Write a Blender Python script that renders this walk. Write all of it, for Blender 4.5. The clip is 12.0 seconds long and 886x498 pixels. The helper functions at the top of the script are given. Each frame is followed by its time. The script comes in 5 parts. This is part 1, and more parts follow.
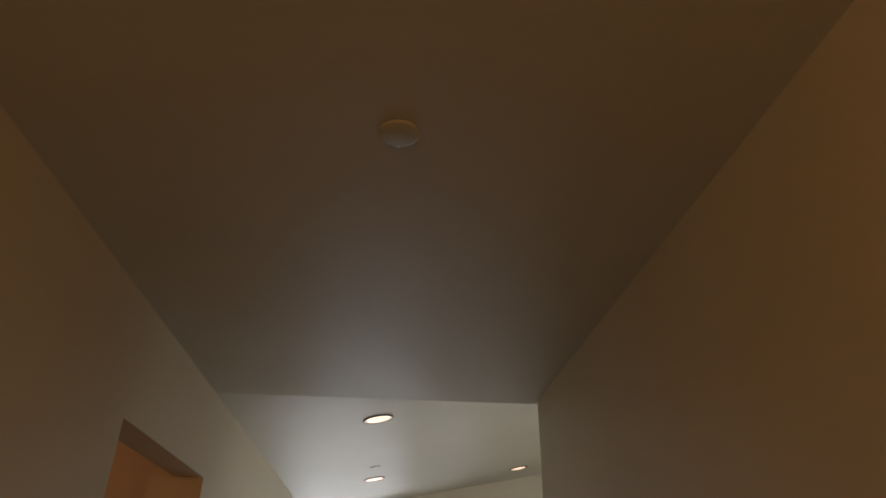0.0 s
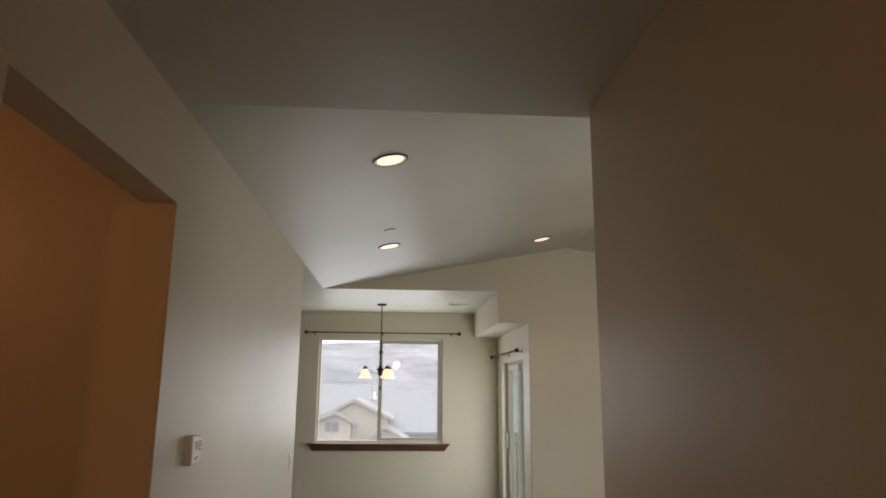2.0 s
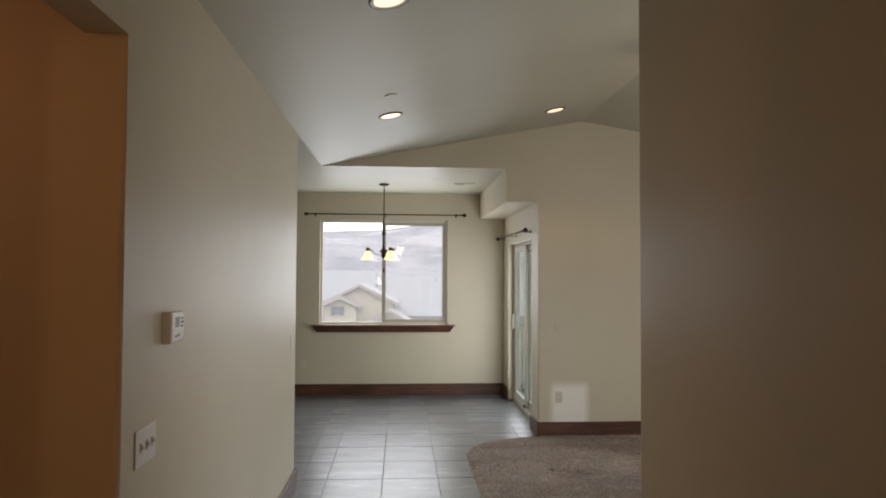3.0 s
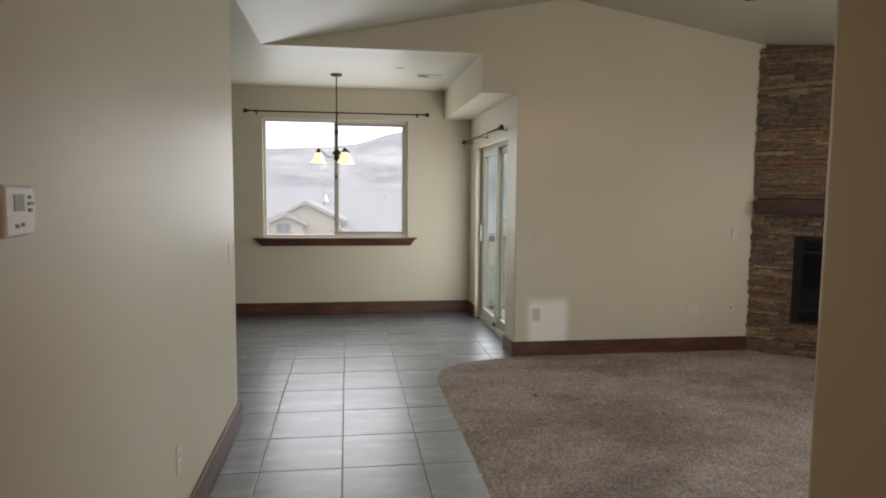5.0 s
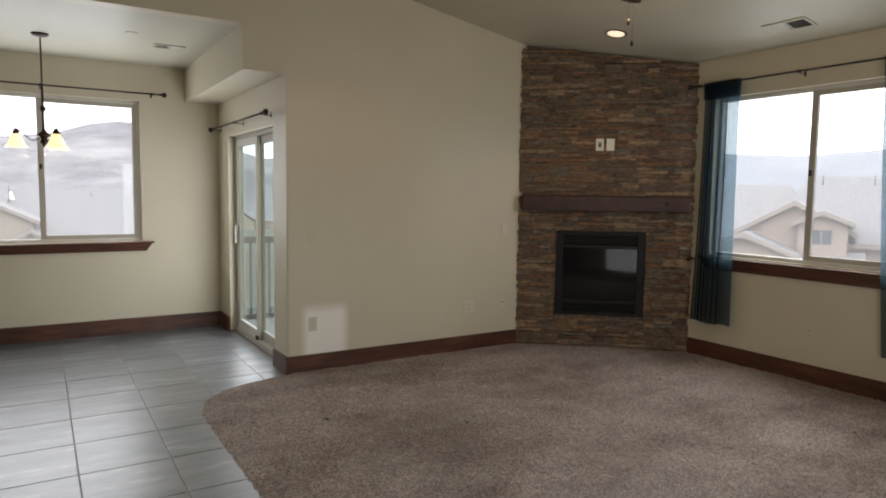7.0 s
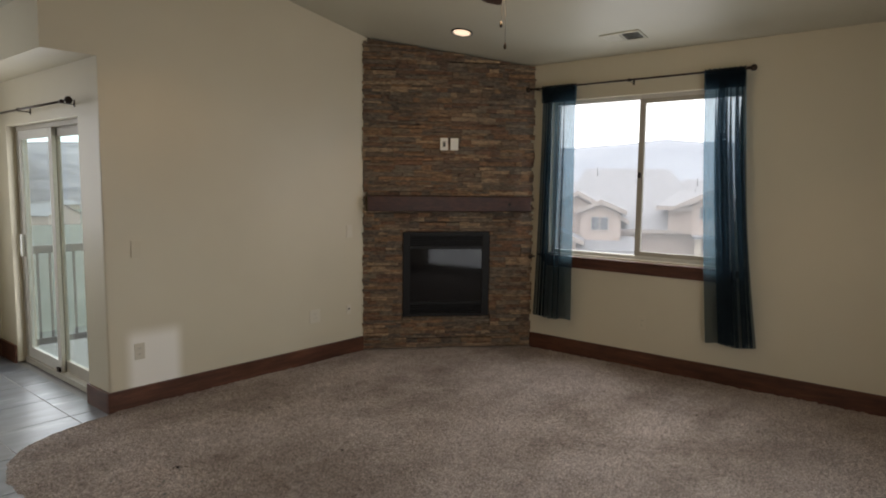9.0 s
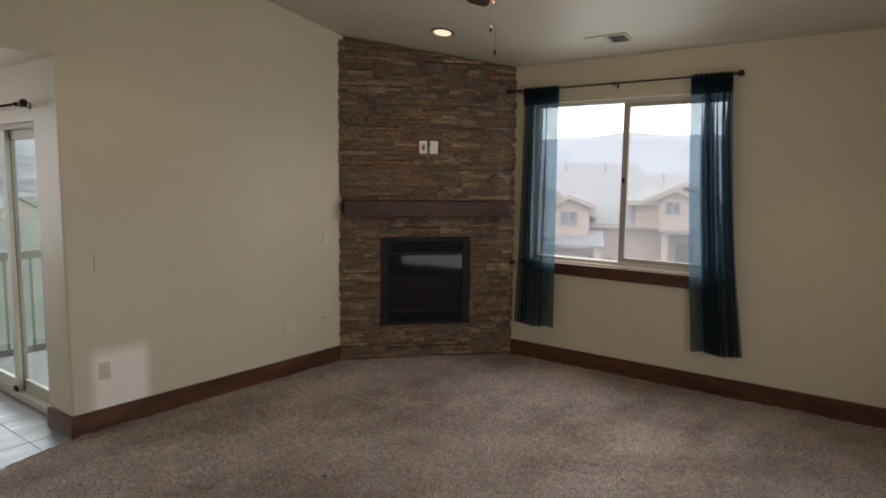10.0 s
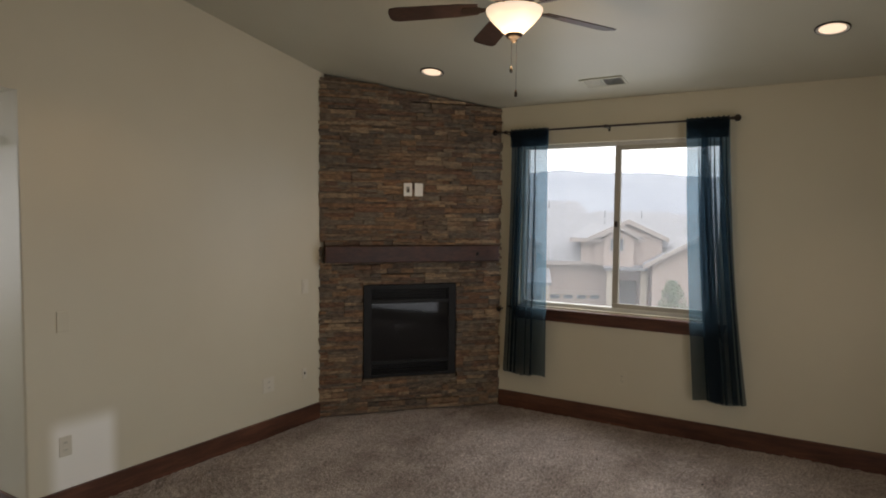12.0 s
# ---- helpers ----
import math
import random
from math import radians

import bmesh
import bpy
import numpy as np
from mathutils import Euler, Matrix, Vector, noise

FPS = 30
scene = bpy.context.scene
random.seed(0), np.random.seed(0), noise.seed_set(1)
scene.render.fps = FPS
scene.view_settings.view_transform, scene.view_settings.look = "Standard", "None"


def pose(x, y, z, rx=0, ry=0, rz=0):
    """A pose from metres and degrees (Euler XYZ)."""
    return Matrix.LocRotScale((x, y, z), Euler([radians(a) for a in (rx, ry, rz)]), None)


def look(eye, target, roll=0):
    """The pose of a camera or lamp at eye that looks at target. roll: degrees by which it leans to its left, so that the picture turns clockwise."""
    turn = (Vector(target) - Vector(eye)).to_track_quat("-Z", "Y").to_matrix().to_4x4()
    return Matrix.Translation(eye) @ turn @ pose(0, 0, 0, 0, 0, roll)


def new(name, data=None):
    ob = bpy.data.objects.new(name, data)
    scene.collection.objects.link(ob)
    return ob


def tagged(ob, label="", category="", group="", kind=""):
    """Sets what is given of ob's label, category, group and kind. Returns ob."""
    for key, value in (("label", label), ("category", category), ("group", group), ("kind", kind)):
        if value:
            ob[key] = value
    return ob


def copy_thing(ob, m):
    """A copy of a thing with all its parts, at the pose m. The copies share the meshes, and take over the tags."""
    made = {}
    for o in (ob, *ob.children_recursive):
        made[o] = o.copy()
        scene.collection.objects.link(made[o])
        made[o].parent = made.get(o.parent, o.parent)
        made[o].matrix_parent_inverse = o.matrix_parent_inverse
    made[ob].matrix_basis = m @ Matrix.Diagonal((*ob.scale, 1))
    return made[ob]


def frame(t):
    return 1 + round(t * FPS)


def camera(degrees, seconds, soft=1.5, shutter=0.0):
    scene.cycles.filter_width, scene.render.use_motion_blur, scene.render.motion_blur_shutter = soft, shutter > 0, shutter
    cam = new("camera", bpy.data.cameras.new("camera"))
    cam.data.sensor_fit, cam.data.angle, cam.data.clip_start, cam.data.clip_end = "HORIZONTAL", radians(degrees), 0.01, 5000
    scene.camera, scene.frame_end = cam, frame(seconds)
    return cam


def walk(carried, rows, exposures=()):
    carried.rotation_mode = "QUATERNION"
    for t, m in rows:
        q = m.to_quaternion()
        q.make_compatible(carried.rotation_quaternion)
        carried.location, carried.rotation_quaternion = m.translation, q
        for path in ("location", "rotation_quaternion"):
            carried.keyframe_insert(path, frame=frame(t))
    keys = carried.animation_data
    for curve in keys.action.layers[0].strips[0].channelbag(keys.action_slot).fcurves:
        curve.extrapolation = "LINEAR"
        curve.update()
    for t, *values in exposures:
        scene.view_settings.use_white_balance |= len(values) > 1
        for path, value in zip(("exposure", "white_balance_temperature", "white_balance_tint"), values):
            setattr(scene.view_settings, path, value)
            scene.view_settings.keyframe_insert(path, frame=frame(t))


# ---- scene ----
cam = camera(68.3, 12.0, soft=1.9)
PATH = [
    (0, (0.116, -0.079, 1.877), (0.265, 1.669, 2.837), 0.7),
    (0.5, (0.11, 0.157, 1.839), (0.255, 1.955, 2.703), 0.7),
    (1, (0.132, 0.363, 1.778), (0.276, 2.209, 2.534), 0.5),
    (1.5, (0.139, 0.551, 1.745), (0.278, 2.454, 2.344), 0.6),
    (2, (0.135, 0.699, 1.728), (0.267, 2.652, 2.137), 0.5),
    (2.5, (0.137, 0.88, 1.694), (0.267, 2.864, 1.908), 0.3),
    (3, (0.134, 1.082, 1.669), (0.263, 3.076, 1.739), 0.3),
    (5, (0.032, 1.957, 1.52), (0.322, 3.928, 1.344), 0.5),
    (5.5, (0.002, 2.126, 1.482), (0.467, 4.065, 1.315), 0.6),
    (6, (-0.066, 2.318, 1.511), (0.611, 4.192, 1.335), 0.8),
    (6.5, (-0.117, 2.498, 1.486), (0.768, 4.284, 1.316), 0.8),
    (7, (-0.135, 2.666, 1.484), (0.915, 4.359, 1.313), 0.8),
    (7.5, (-0.192, 2.809, 1.462), (1.006, 4.401, 1.294), 0.7),
    (9.5, (-0.293, 3.310, 1.652), (1.266, 4.545, 1.440), 0.7),
    (10, (-0.219, 3.417, 1.698), (1.358, 4.628, 1.478), 0.7),
    (10.5, (-0.191, 3.577, 1.704), (1.411, 4.757, 1.495), 0.6),
    (11, (-0.237, 3.751, 1.722), (1.398, 4.887, 1.536), 0.7),
    (11.5, (-0.241, 3.880, 1.748), (1.426, 4.975, 1.595), 0.6),
    (12, (-0.229, 3.946, 1.758), (1.463, 5.006, 1.650), 0.6),
]
walk(cam, [(t, look(eye, target, roll)) for t, eye, target, roll in PATH],
     exposures=((0, 0.1), (1.5, 0.0), (3, 0.05), (5, 0.05), (7, 0.0), (9.5, -0.05), (12, -0.15)))

# ---- world and light ----
world = bpy.data.worlds.new("world")
scene.world = world
world.use_nodes = True
wn, wl = world.node_tree.nodes, world.node_tree.links
sky = wn.new("ShaderNodeTexSky")
sky.sky_type = "NISHITA"
sky.sun_disc = False
sky.sun_elevation, sky.sun_rotation = radians(38), radians(60)
sky.dust_density, sky.air_density, sky.ozone_density = 6.0, 1.0, 1.0
veil = wn.new("ShaderNodeMix")
veil.data_type = "RGBA"
veil.inputs[0].default_value = 0.72
veil.inputs[7].default_value = (28.0, 28.6, 29.6, 1)      # the bright cloud deck
wl.new(sky.outputs[0], veil.inputs[6])
wl.new(veil.outputs[2], wn["Background"].inputs[0])
wn["Background"].inputs[1].default_value = 0.12


def lamp(name, kind, m, energy, colour, **more):
    data = bpy.data.lights.new(name, kind)
    data.energy, data.color = energy, colour
    for key, value in more.items():
        if key == "size": data.size = value
        if key == "size_y": data.shape, data.size_y = "RECTANGLE", value
        if key == "radius": data.shadow_soft_size = value
        if key == "angle": data.angle = value
        if key == "cone": data.spot_size, data.spot_blend = value, 0.6
        if key == "spread": data.spread = value
    ob = new(name, data)
    ob.matrix_basis = m
    return ob


lamp("sun", "SUN", look((0, 0, 0), (-0.6, -0.45, -0.62)), 0.7, (1, 0.96, 0.9), angle=radians(14))
WARM = (1.0, 0.72, 0.42)
DAY = (0.93, 0.94, 1.0)
lamp("window_daylight", "AREA", look((-0.09, 10.118, 1.66), (-0.09, 5, 1.66)), 24, DAY, size=1.6, size_y=1.3)
lamp("window_daylight", "AREA", look((5.198, 5.64, 1.66), (1, 5.64, 1.66)), 15, DAY, size=1.6, size_y=1.3)
lamp("patio_daylight", "AREA", look((1.606, 8.89, 1.08), (-2, 8.89, 1.08)), 20, DAY, size=1.4, size_y=1.8)
lamp("south_door_daylight", "AREA", look((2.04, 2.925, 1.08), (2.04, 6, 1.08)), 25, DAY, size=1.4, size_y=1.8)
lamp("hall_lamp_light", "POINT", pose(0.1, -1.7, 2.35), 23, (1.0, 0.52, 0.22), radius=0.12)
lamp("side_hall_lamp_light", "POINT", pose(-2.2, 1.7, 2.45), 8, (1.0, 0.42, 0.20), radius=0.12)


# ---- materials ----
def material(name, colour, rough=0.6, metal=0.0, spec=0.5):
    m = bpy.data.materials.new(name)
    m.use_nodes = True
    b = m.node_tree.nodes["Principled BSDF"]
    b.inputs["Base Color"].default_value = (*colour, 1)
    b.inputs["Roughness"].default_value = rough
    b.inputs["Metallic"].default_value = metal
    b.inputs["Specular IOR Level"].default_value = spec
    return m, m.node_tree.nodes, m.node_tree.links, b


def ramp(n, l, source, stops):
    r = n.new("ShaderNodeValToRGB")
    while len(r.color_ramp.elements) < len(stops):
        r.color_ramp.elements.new(0.5)
    for e, (p, c) in zip(r.color_ramp.elements, stops):
        e.position, e.color = p, (*c, 1)
    l.new(source, r.inputs[0])
    return r.outputs[0]


def noise_tex(n, l, scale, detail=4.0, rough=0.55, stretch=None, coords="Object"):
    t = n.new("ShaderNodeTexNoise")
    t.inputs["Scale"].default_value, t.inputs["Detail"].default_value, t.inputs["Roughness"].default_value = scale, detail, rough
    c = n.new("ShaderNodeTexCoord")
    src = c.outputs[coords]
    if stretch:
        mp = n.new("ShaderNodeMapping")
        mp.inputs["Scale"].default_value = stretch
        l.new(src, mp.inputs[0])
        src = mp.outputs[0]
    l.new(src, t.inputs["Vector"])
    return t.outputs["Fac"]


def mix(n, l, fac, a, b, kind="MIX"):
    x = n.new("ShaderNodeMix")
    x.data_type, x.blend_type = "RGBA", kind
    for socket, value in ((x.inputs[0], fac), (x.inputs[6], a), (x.inputs[7], b)):
        if isinstance(value, (int, float)): socket.default_value = value
        elif isinstance(value, tuple): socket.default_value = (*value, 1)
        else: l.new(value, socket)
    return x.outputs[2]


def bump(n, l, b, height, strength=0.2, distance=0.01):
    x = n.new("ShaderNodeBump")
    x.inputs["Strength"].default_value, x.inputs["Distance"].default_value = strength, distance
    l.new(height, x.inputs["Height"])
    l.new(x.outputs[0], b.inputs["Normal"])


def rough_var(n, l, b, source, lo, hi):
    r = n.new("ShaderNodeMapRange")
    r.inputs["To Min"].default_value, r.inputs["To Max"].default_value = lo, hi
    l.new(source, r.inputs["Value"])
    l.new(r.outputs[0], b.inputs["Roughness"])


def paint(name, a, c, rough, tex=0.12):
    """Rolled wall paint: faint roller stipple, slow tonal drift."""
    m, n, l, b = material(name, a, rough)
    big = noise_tex(n, l, 0.9, 3)
    l.new(ramp(n, l, big, ((0.3, a), (0.7, c))), b.inputs["Base Color"])
    fine = noise_tex(n, l, 140, 2)
    med = noise_tex(n, l, 26, 3)
    bump(n, l, b, mix(n, l, 0.4, fine, med), tex, 0.004)
    rough_var(n, l, b, noise_tex(n, l, 3, 3), rough - 0.05, rough + 0.06)
    return m


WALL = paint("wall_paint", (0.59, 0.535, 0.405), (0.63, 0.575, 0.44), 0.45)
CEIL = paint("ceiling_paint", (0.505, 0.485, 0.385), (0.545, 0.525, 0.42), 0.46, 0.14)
WHITE = paint("white_enamel", (0.76, 0.74, 0.69), (0.80, 0.78, 0.73), 0.3, 0.04)


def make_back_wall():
    """The same paint, a pool of light round the socket put into its colour."""
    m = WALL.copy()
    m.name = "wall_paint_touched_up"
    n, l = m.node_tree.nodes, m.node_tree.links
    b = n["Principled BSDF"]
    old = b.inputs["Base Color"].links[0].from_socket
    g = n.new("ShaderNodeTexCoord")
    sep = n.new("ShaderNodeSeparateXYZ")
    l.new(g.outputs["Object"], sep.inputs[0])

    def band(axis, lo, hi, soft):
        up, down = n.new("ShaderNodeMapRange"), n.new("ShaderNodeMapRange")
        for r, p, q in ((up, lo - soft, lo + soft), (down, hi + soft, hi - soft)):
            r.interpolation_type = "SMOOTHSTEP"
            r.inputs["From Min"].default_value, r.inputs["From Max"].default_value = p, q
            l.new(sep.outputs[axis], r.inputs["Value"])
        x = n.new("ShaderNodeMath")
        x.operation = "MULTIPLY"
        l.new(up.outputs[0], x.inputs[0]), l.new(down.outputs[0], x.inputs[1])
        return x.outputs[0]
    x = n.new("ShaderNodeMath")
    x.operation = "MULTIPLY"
    # soft-edged light low on the wall, painted into the base colour
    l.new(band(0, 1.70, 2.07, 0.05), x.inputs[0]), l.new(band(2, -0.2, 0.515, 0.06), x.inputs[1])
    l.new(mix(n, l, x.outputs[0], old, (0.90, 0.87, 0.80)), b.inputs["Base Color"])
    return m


WALL_LIT_PATCH = make_back_wall()


def wood(name, dark, mid, light, rough=0.42, stretch=(1, 1, 1)):
    m, n, l, b = material(name, mid, rough)
    grain = noise_tex(n, l, 14, 8, 0.65, stretch)
    blot = noise_tex(n, l, 3.2, 3, 0.5, tuple(0.4 + 0.6 * s for s in stretch))
    col = ramp(n, l, grain, ((0.25, dark), (0.5, mid), (0.78, light)))
    l.new(mix(n, l, 0.55, col, ramp(n, l, blot, ((0.32, (0.25, 0.25, 0.25)), (0.62, (1, 1, 1)))), "MULTIPLY"), b.inputs["Base Color"])
    bump(n, l, b, grain, 0.25, 0.004)
    rough_var(n, l, b, blot, rough - 0.1, rough + 0.12)
    return m


D0, D1, D2 = (0.045, 0.017, 0.010), (0.105, 0.040, 0.022), (0.20, 0.085, 0.045)
WOOD_X = wood("stained_alder", D0, D1, D2, 0.4, (0.25, 2, 2))
WOOD_Y = wood("stained_alder", D0, D1, D2, 0.4, (2, 0.25, 2))
BEAM = wood("mantel_beam_wood", (0.028, 0.011, 0.008), (0.065, 0.026, 0.018), (0.12, 0.05, 0.032), 0.5, (1, 1, 3))
BLADE = wood("fan_blade_wood", (0.02, 0.010, 0.007), (0.045, 0.022, 0.015), (0.08, 0.04, 0.028), 0.45)


def make_tile():
    m, n, l, b = material("slate_look_tile", (0.12, 0.115, 0.11), 0.3)
    info = n.new("ShaderNodeObjectInfo")
    off = n.new("ShaderNodeVectorMath")
    off.operation = "SCALE"
    off.inputs[0].default_value = (37, 23, 11)
    l.new(info.outputs["Random"], off.inputs["Scale"])
    c = n.new("ShaderNodeTexCoord")
    add = n.new("ShaderNodeVectorMath")
    l.new(c.outputs["Object"], add.inputs[0]), l.new(off.outputs[0], add.inputs[1])
    outs = []
    for scale, detail, st in ((3.4, 7, (0.65, 2.3, 1)), (15, 8, (0.6, 1.5, 1)), (90, 3, (1, 1, 1))):
        t = n.new("ShaderNodeTexNoise")
        t.inputs["Scale"].default_value, t.inputs["Detail"].default_value, t.inputs["Roughness"].default_value = scale, detail, 0.62
        mp = n.new("ShaderNodeMapping")
        mp.inputs["Scale"].default_value = st
        l.new(add.outputs[0], mp.inputs[0]), l.new(mp.outputs[0], t.inputs["Vector"])
        outs.append(t.outputs["Fac"])
    # slate tones, with the sky's bluish reflection partly tinted in
    base = ramp(n, l, outs[0], ((0.30, (0.052, 0.050, 0.050)), (0.46, (0.092, 0.100, 0.108)), (0.58, (0.132, 0.140, 0.150)), (0.72, (0.30, 0.30, 0.305))))
    fine = ramp(n, l, outs[1], ((0.3, (0.55, 0.54, 0.53)), (0.7, (1, 1, 1))))
    tone = ramp(n, l, info.outputs["Random"], ((0, (0.82, 0.83, 0.85)), (1, (1.0, 0.97, 0.94))))
    l.new(mix(n, l, 1.0, mix(n, l, 0.7, base, fine, "MULTIPLY"), tone, "MULTIPLY"), b.inputs["Base Color"])
    rough_var(n, l, b, outs[1], 0.30, 0.52)
    b.inputs["Specular IOR Level"].default_value = 0.8
    b.inputs["Coat Weight"].default_value, b.inputs["Coat Roughness"].default_value = 0.4, 0.30
    bump(n, l, b, mix(n, l, 0.35, outs[0], outs[2]), 0.10, 0.006)
    return m


TILE = make_tile()


def speckled(name, stops, scale, rough, bump_s, dist=0.01, spec=0.5, scale2=None):
    m, n, l, b = material(name, stops[0][1], rough, spec=spec)
    a = noise_tex(n, l, scale, 5, 0.65)
    col = ramp(n, l, a, stops)
    if scale2:
        big = ramp(n, l, noise_tex(n, l, scale2, 4), ((0.35, (0.72, 0.71, 0.70)), (0.65, (1, 1, 1))))
        col = mix(n, l, 1.0, col, big, "MULTIPLY")
    l.new(col, b.inputs["Base Color"])
    if bump_s: bump(n, l, b, a, bump_s, dist)
    return m


GROUT = speckled("grout", ((0.3, (0.22, 0.21, 0.20)), (0.7, (0.31, 0.30, 0.285))), 60, 0.9, 0.2)
def make_carpet():
    """Cut pile: flecked yarn, trodden paths and brushed patches."""
    m, n, l, b = material("carpet_pile", (0.3, 0.26, 0.23), 0.95, spec=0.1)
    fleck = noise_tex(n, l, 150, 5, 0.7)
    tuft = noise_tex(n, l, 62, 4, 0.6)
    trod = noise_tex(n, l, 0.85, 6, 0.66, (1, 1.5, 1))
    brush = noise_tex(n, l, 5.5, 4, 0.6, (1, 0.6, 1))
    col = ramp(n, l, fleck, ((0.36, (0.18, 0.146, 0.129)), (0.5, (0.50, 0.435, 0.394)), (0.64, (0.92, 0.83, 0.77))))
    col = mix(n, l, 0.8, col, ramp(n, l, tuft, ((0.36, (0.45, 0.43, 0.42)), (0.6, (1.1, 1.1, 1.1)))), "MULTIPLY")
    col = mix(n, l, 0.9, col, ramp(n, l, trod, ((0.38, (0.56, 0.51, 0.48)), (0.47, (0.82, 0.79, 0.77)), (0.60, (1.08, 1.08, 1.09)))), "MULTIPLY")
    col = mix(n, l, 0.45, col, ramp(n, l, brush, ((0.36, (0.72, 0.70, 0.69)), (0.6, (1, 1, 1)))), "MULTIPLY")
    l.new(col, b.inputs["Base Color"])
    b.inputs["Sheen Weight"].default_value = 0.2
    bump(n, l, b, mix(n, l, 0.5, fleck, tuft), 1.0, 0.022)
    return m


CARPET = make_carpet()


def make_stone():
    m, n, l, b = material("ledger_stone", (0.2, 0.14, 0.1), 0.8, spec=0.3)
    info = n.new("ShaderNodeObjectInfo")
    geo = n.new("ShaderNodeNewGeometry")
    s = n.new("ShaderNodeMath")
    s.operation = "ADD"
    l.new(info.outputs["Random"], s.inputs[0]), l.new(geo.outputs["Random Per Island"], s.inputs[1])
    f = n.new("ShaderNodeMath")
    f.operation = "FRACT"
    l.new(s.outputs[0], f.inputs[0])
    hue = ramp(n, l, f.outputs[0], ((0.0, (0.128, 0.100, 0.075)), (0.14, (0.205, 0.150, 0.100)), (0.28, (0.150, 0.128, 0.102)), (0.42, (0.26, 0.165, 0.095)),
                                   (0.56, (0.185, 0.108, 0.068)), (0.70, (0.110, 0.090, 0.072)), (0.84, (0.178, 0.152, 0.118)), (1.0, (0.37, 0.265, 0.165))))
    rust = noise_tex(n, l, 7, 4, 0.6)
    hue = mix(n, l, ramp(n, l, rust, ((0.55, (0, 0, 0)), (0.75, (0.4, 0.4, 0.4)))), hue, (0.24, 0.115, 0.065))
    mid = noise_tex(n, l, 20, 8, 0.72, (1, 1, 2.8))
    fine = noise_tex(n, l, 95, 4, 0.6, (1, 1, 1.6))
    col = mix(n, l, 0.85, hue, ramp(n, l, mid, ((0.34, (0.36, 0.34, 0.33)), (0.5, (0.95, 0.93, 0.92)), (0.66, (1.65, 1.55, 1.45)))), "MULTIPLY")
    l.new(col, b.inputs["Base Color"])
    bump(n, l, b, mix(n, l, 0.5, mid, fine), 0.7, 0.012)
    return m


STONE = make_stone()
MORTAR = speckled("dark_backing", ((0.3, (0.11, 0.088, 0.068)), (0.7, (0.17, 0.135, 0.105))), 40, 0.95, 0.3)
VINYL = speckled("taupe_vinyl_frame", ((0.3, (0.40, 0.37, 0.31)), (0.7, (0.46, 0.425, 0.36))), 30, 0.4, 0.03)
VINYL_PALE = speckled("pale_vinyl_frame", ((0.3, (0.60, 0.58, 0.53)), (0.7, (0.67, 0.65, 0.60))), 30, 0.4, 0.03)
IVORY = speckled("ivory_plastic", ((0.3, (0.63, 0.585, 0.48)), (0.7, (0.67, 0.62, 0.515))), 20, 0.4, 0.0)
PLASTIC = speckled("white_plastic", ((0.3, (0.72, 0.70, 0.65)), (0.7, (0.77, 0.75, 0.70))), 20, 0.35, 0.0)
GREY_PLASTIC = material("grey_plastic", (0.30, 0.28, 0.25), 0.45)[0]
DARK_SLOT = material("dark_slot", (0.015, 0.014, 0.013), 0.6)[0]
BRONZE = speckled("oil_rubbed_bronze", ((0.3, (0.018, 0.012, 0.009)), (0.7, (0.05, 0.032, 0.022))), 40, 0.38, 0.1)
BRONZE.node_tree.nodes["Principled BSDF"].inputs["Metallic"].default_value = 0.6
BLACK = speckled("black_fire_metal", ((0.3, (0.006, 0.006, 0.006)), (0.7, (0.012, 0.012, 0.012))), 60, 0.5, 0.08, spec=0.25)


def make_glass(name, haze, tint=(1, 1, 1)):
    """Thin clear pane: sees straight through, reflects by angle, a translucent veil imitates glare."""
    m = bpy.data.materials.new(name)
    m.use_nodes = True
    n, l = m.node_tree.nodes, m.node_tree.links
    n.remove(n["Principled BSDF"])
    t, g, d, f = n.new("ShaderNodeBsdfTransparent"), n.new("ShaderNodeBsdfGlossy"), n.new("ShaderNodeBsdfTranslucent"), n.new("ShaderNodeLayerWeight")
    t.inputs[0].default_value = (*tint, 1)
    g.inputs["Roughness"].default_value = 0.0
    d.inputs[0].default_value = (0.75, 0.76, 0.8, 1)
    f.inputs[0].default_value = 0.5
    p, q = n.new("ShaderNodeMath"), n.new("ShaderNodeMath")
    p.operation, q.operation = "POWER", "MULTIPLY_ADD"
    p.inputs[1].default_value, q.inputs[1].default_value, q.inputs[2].default_value = 5.0, 0.9, 0.03
    l.new(f.outputs["Facing"], p.inputs[0]), l.new(p.outputs[0], q.inputs[0])
    a, c = n.new("ShaderNodeMixShader"), n.new("ShaderNodeMixShader")
    l.new(q.outputs[0], a.inputs[0]), l.new(t.outputs[0], a.inputs[1]), l.new(g.outputs[0], a.inputs[2])
    # haze: share of veil mixed in to wash out the view
    c.inputs[0].default_value = haze
    l.new(a.outputs[0], c.inputs[1]), l.new(d.outputs[0], c.inputs[2])
    l.new(c.outputs[0], n["Material Output"].inputs[0])
    return m


GLASS = make_glass("window_glass", 0.085)
DOOR_GLASS = make_glass("patio_door_glass", 0.025, (0.88, 0.95, 0.95))
FIRE_GLASS, _n, _l, _b = material("dark_fire_glass", (0.012, 0.012, 0.013), 0.05, spec=0.21)


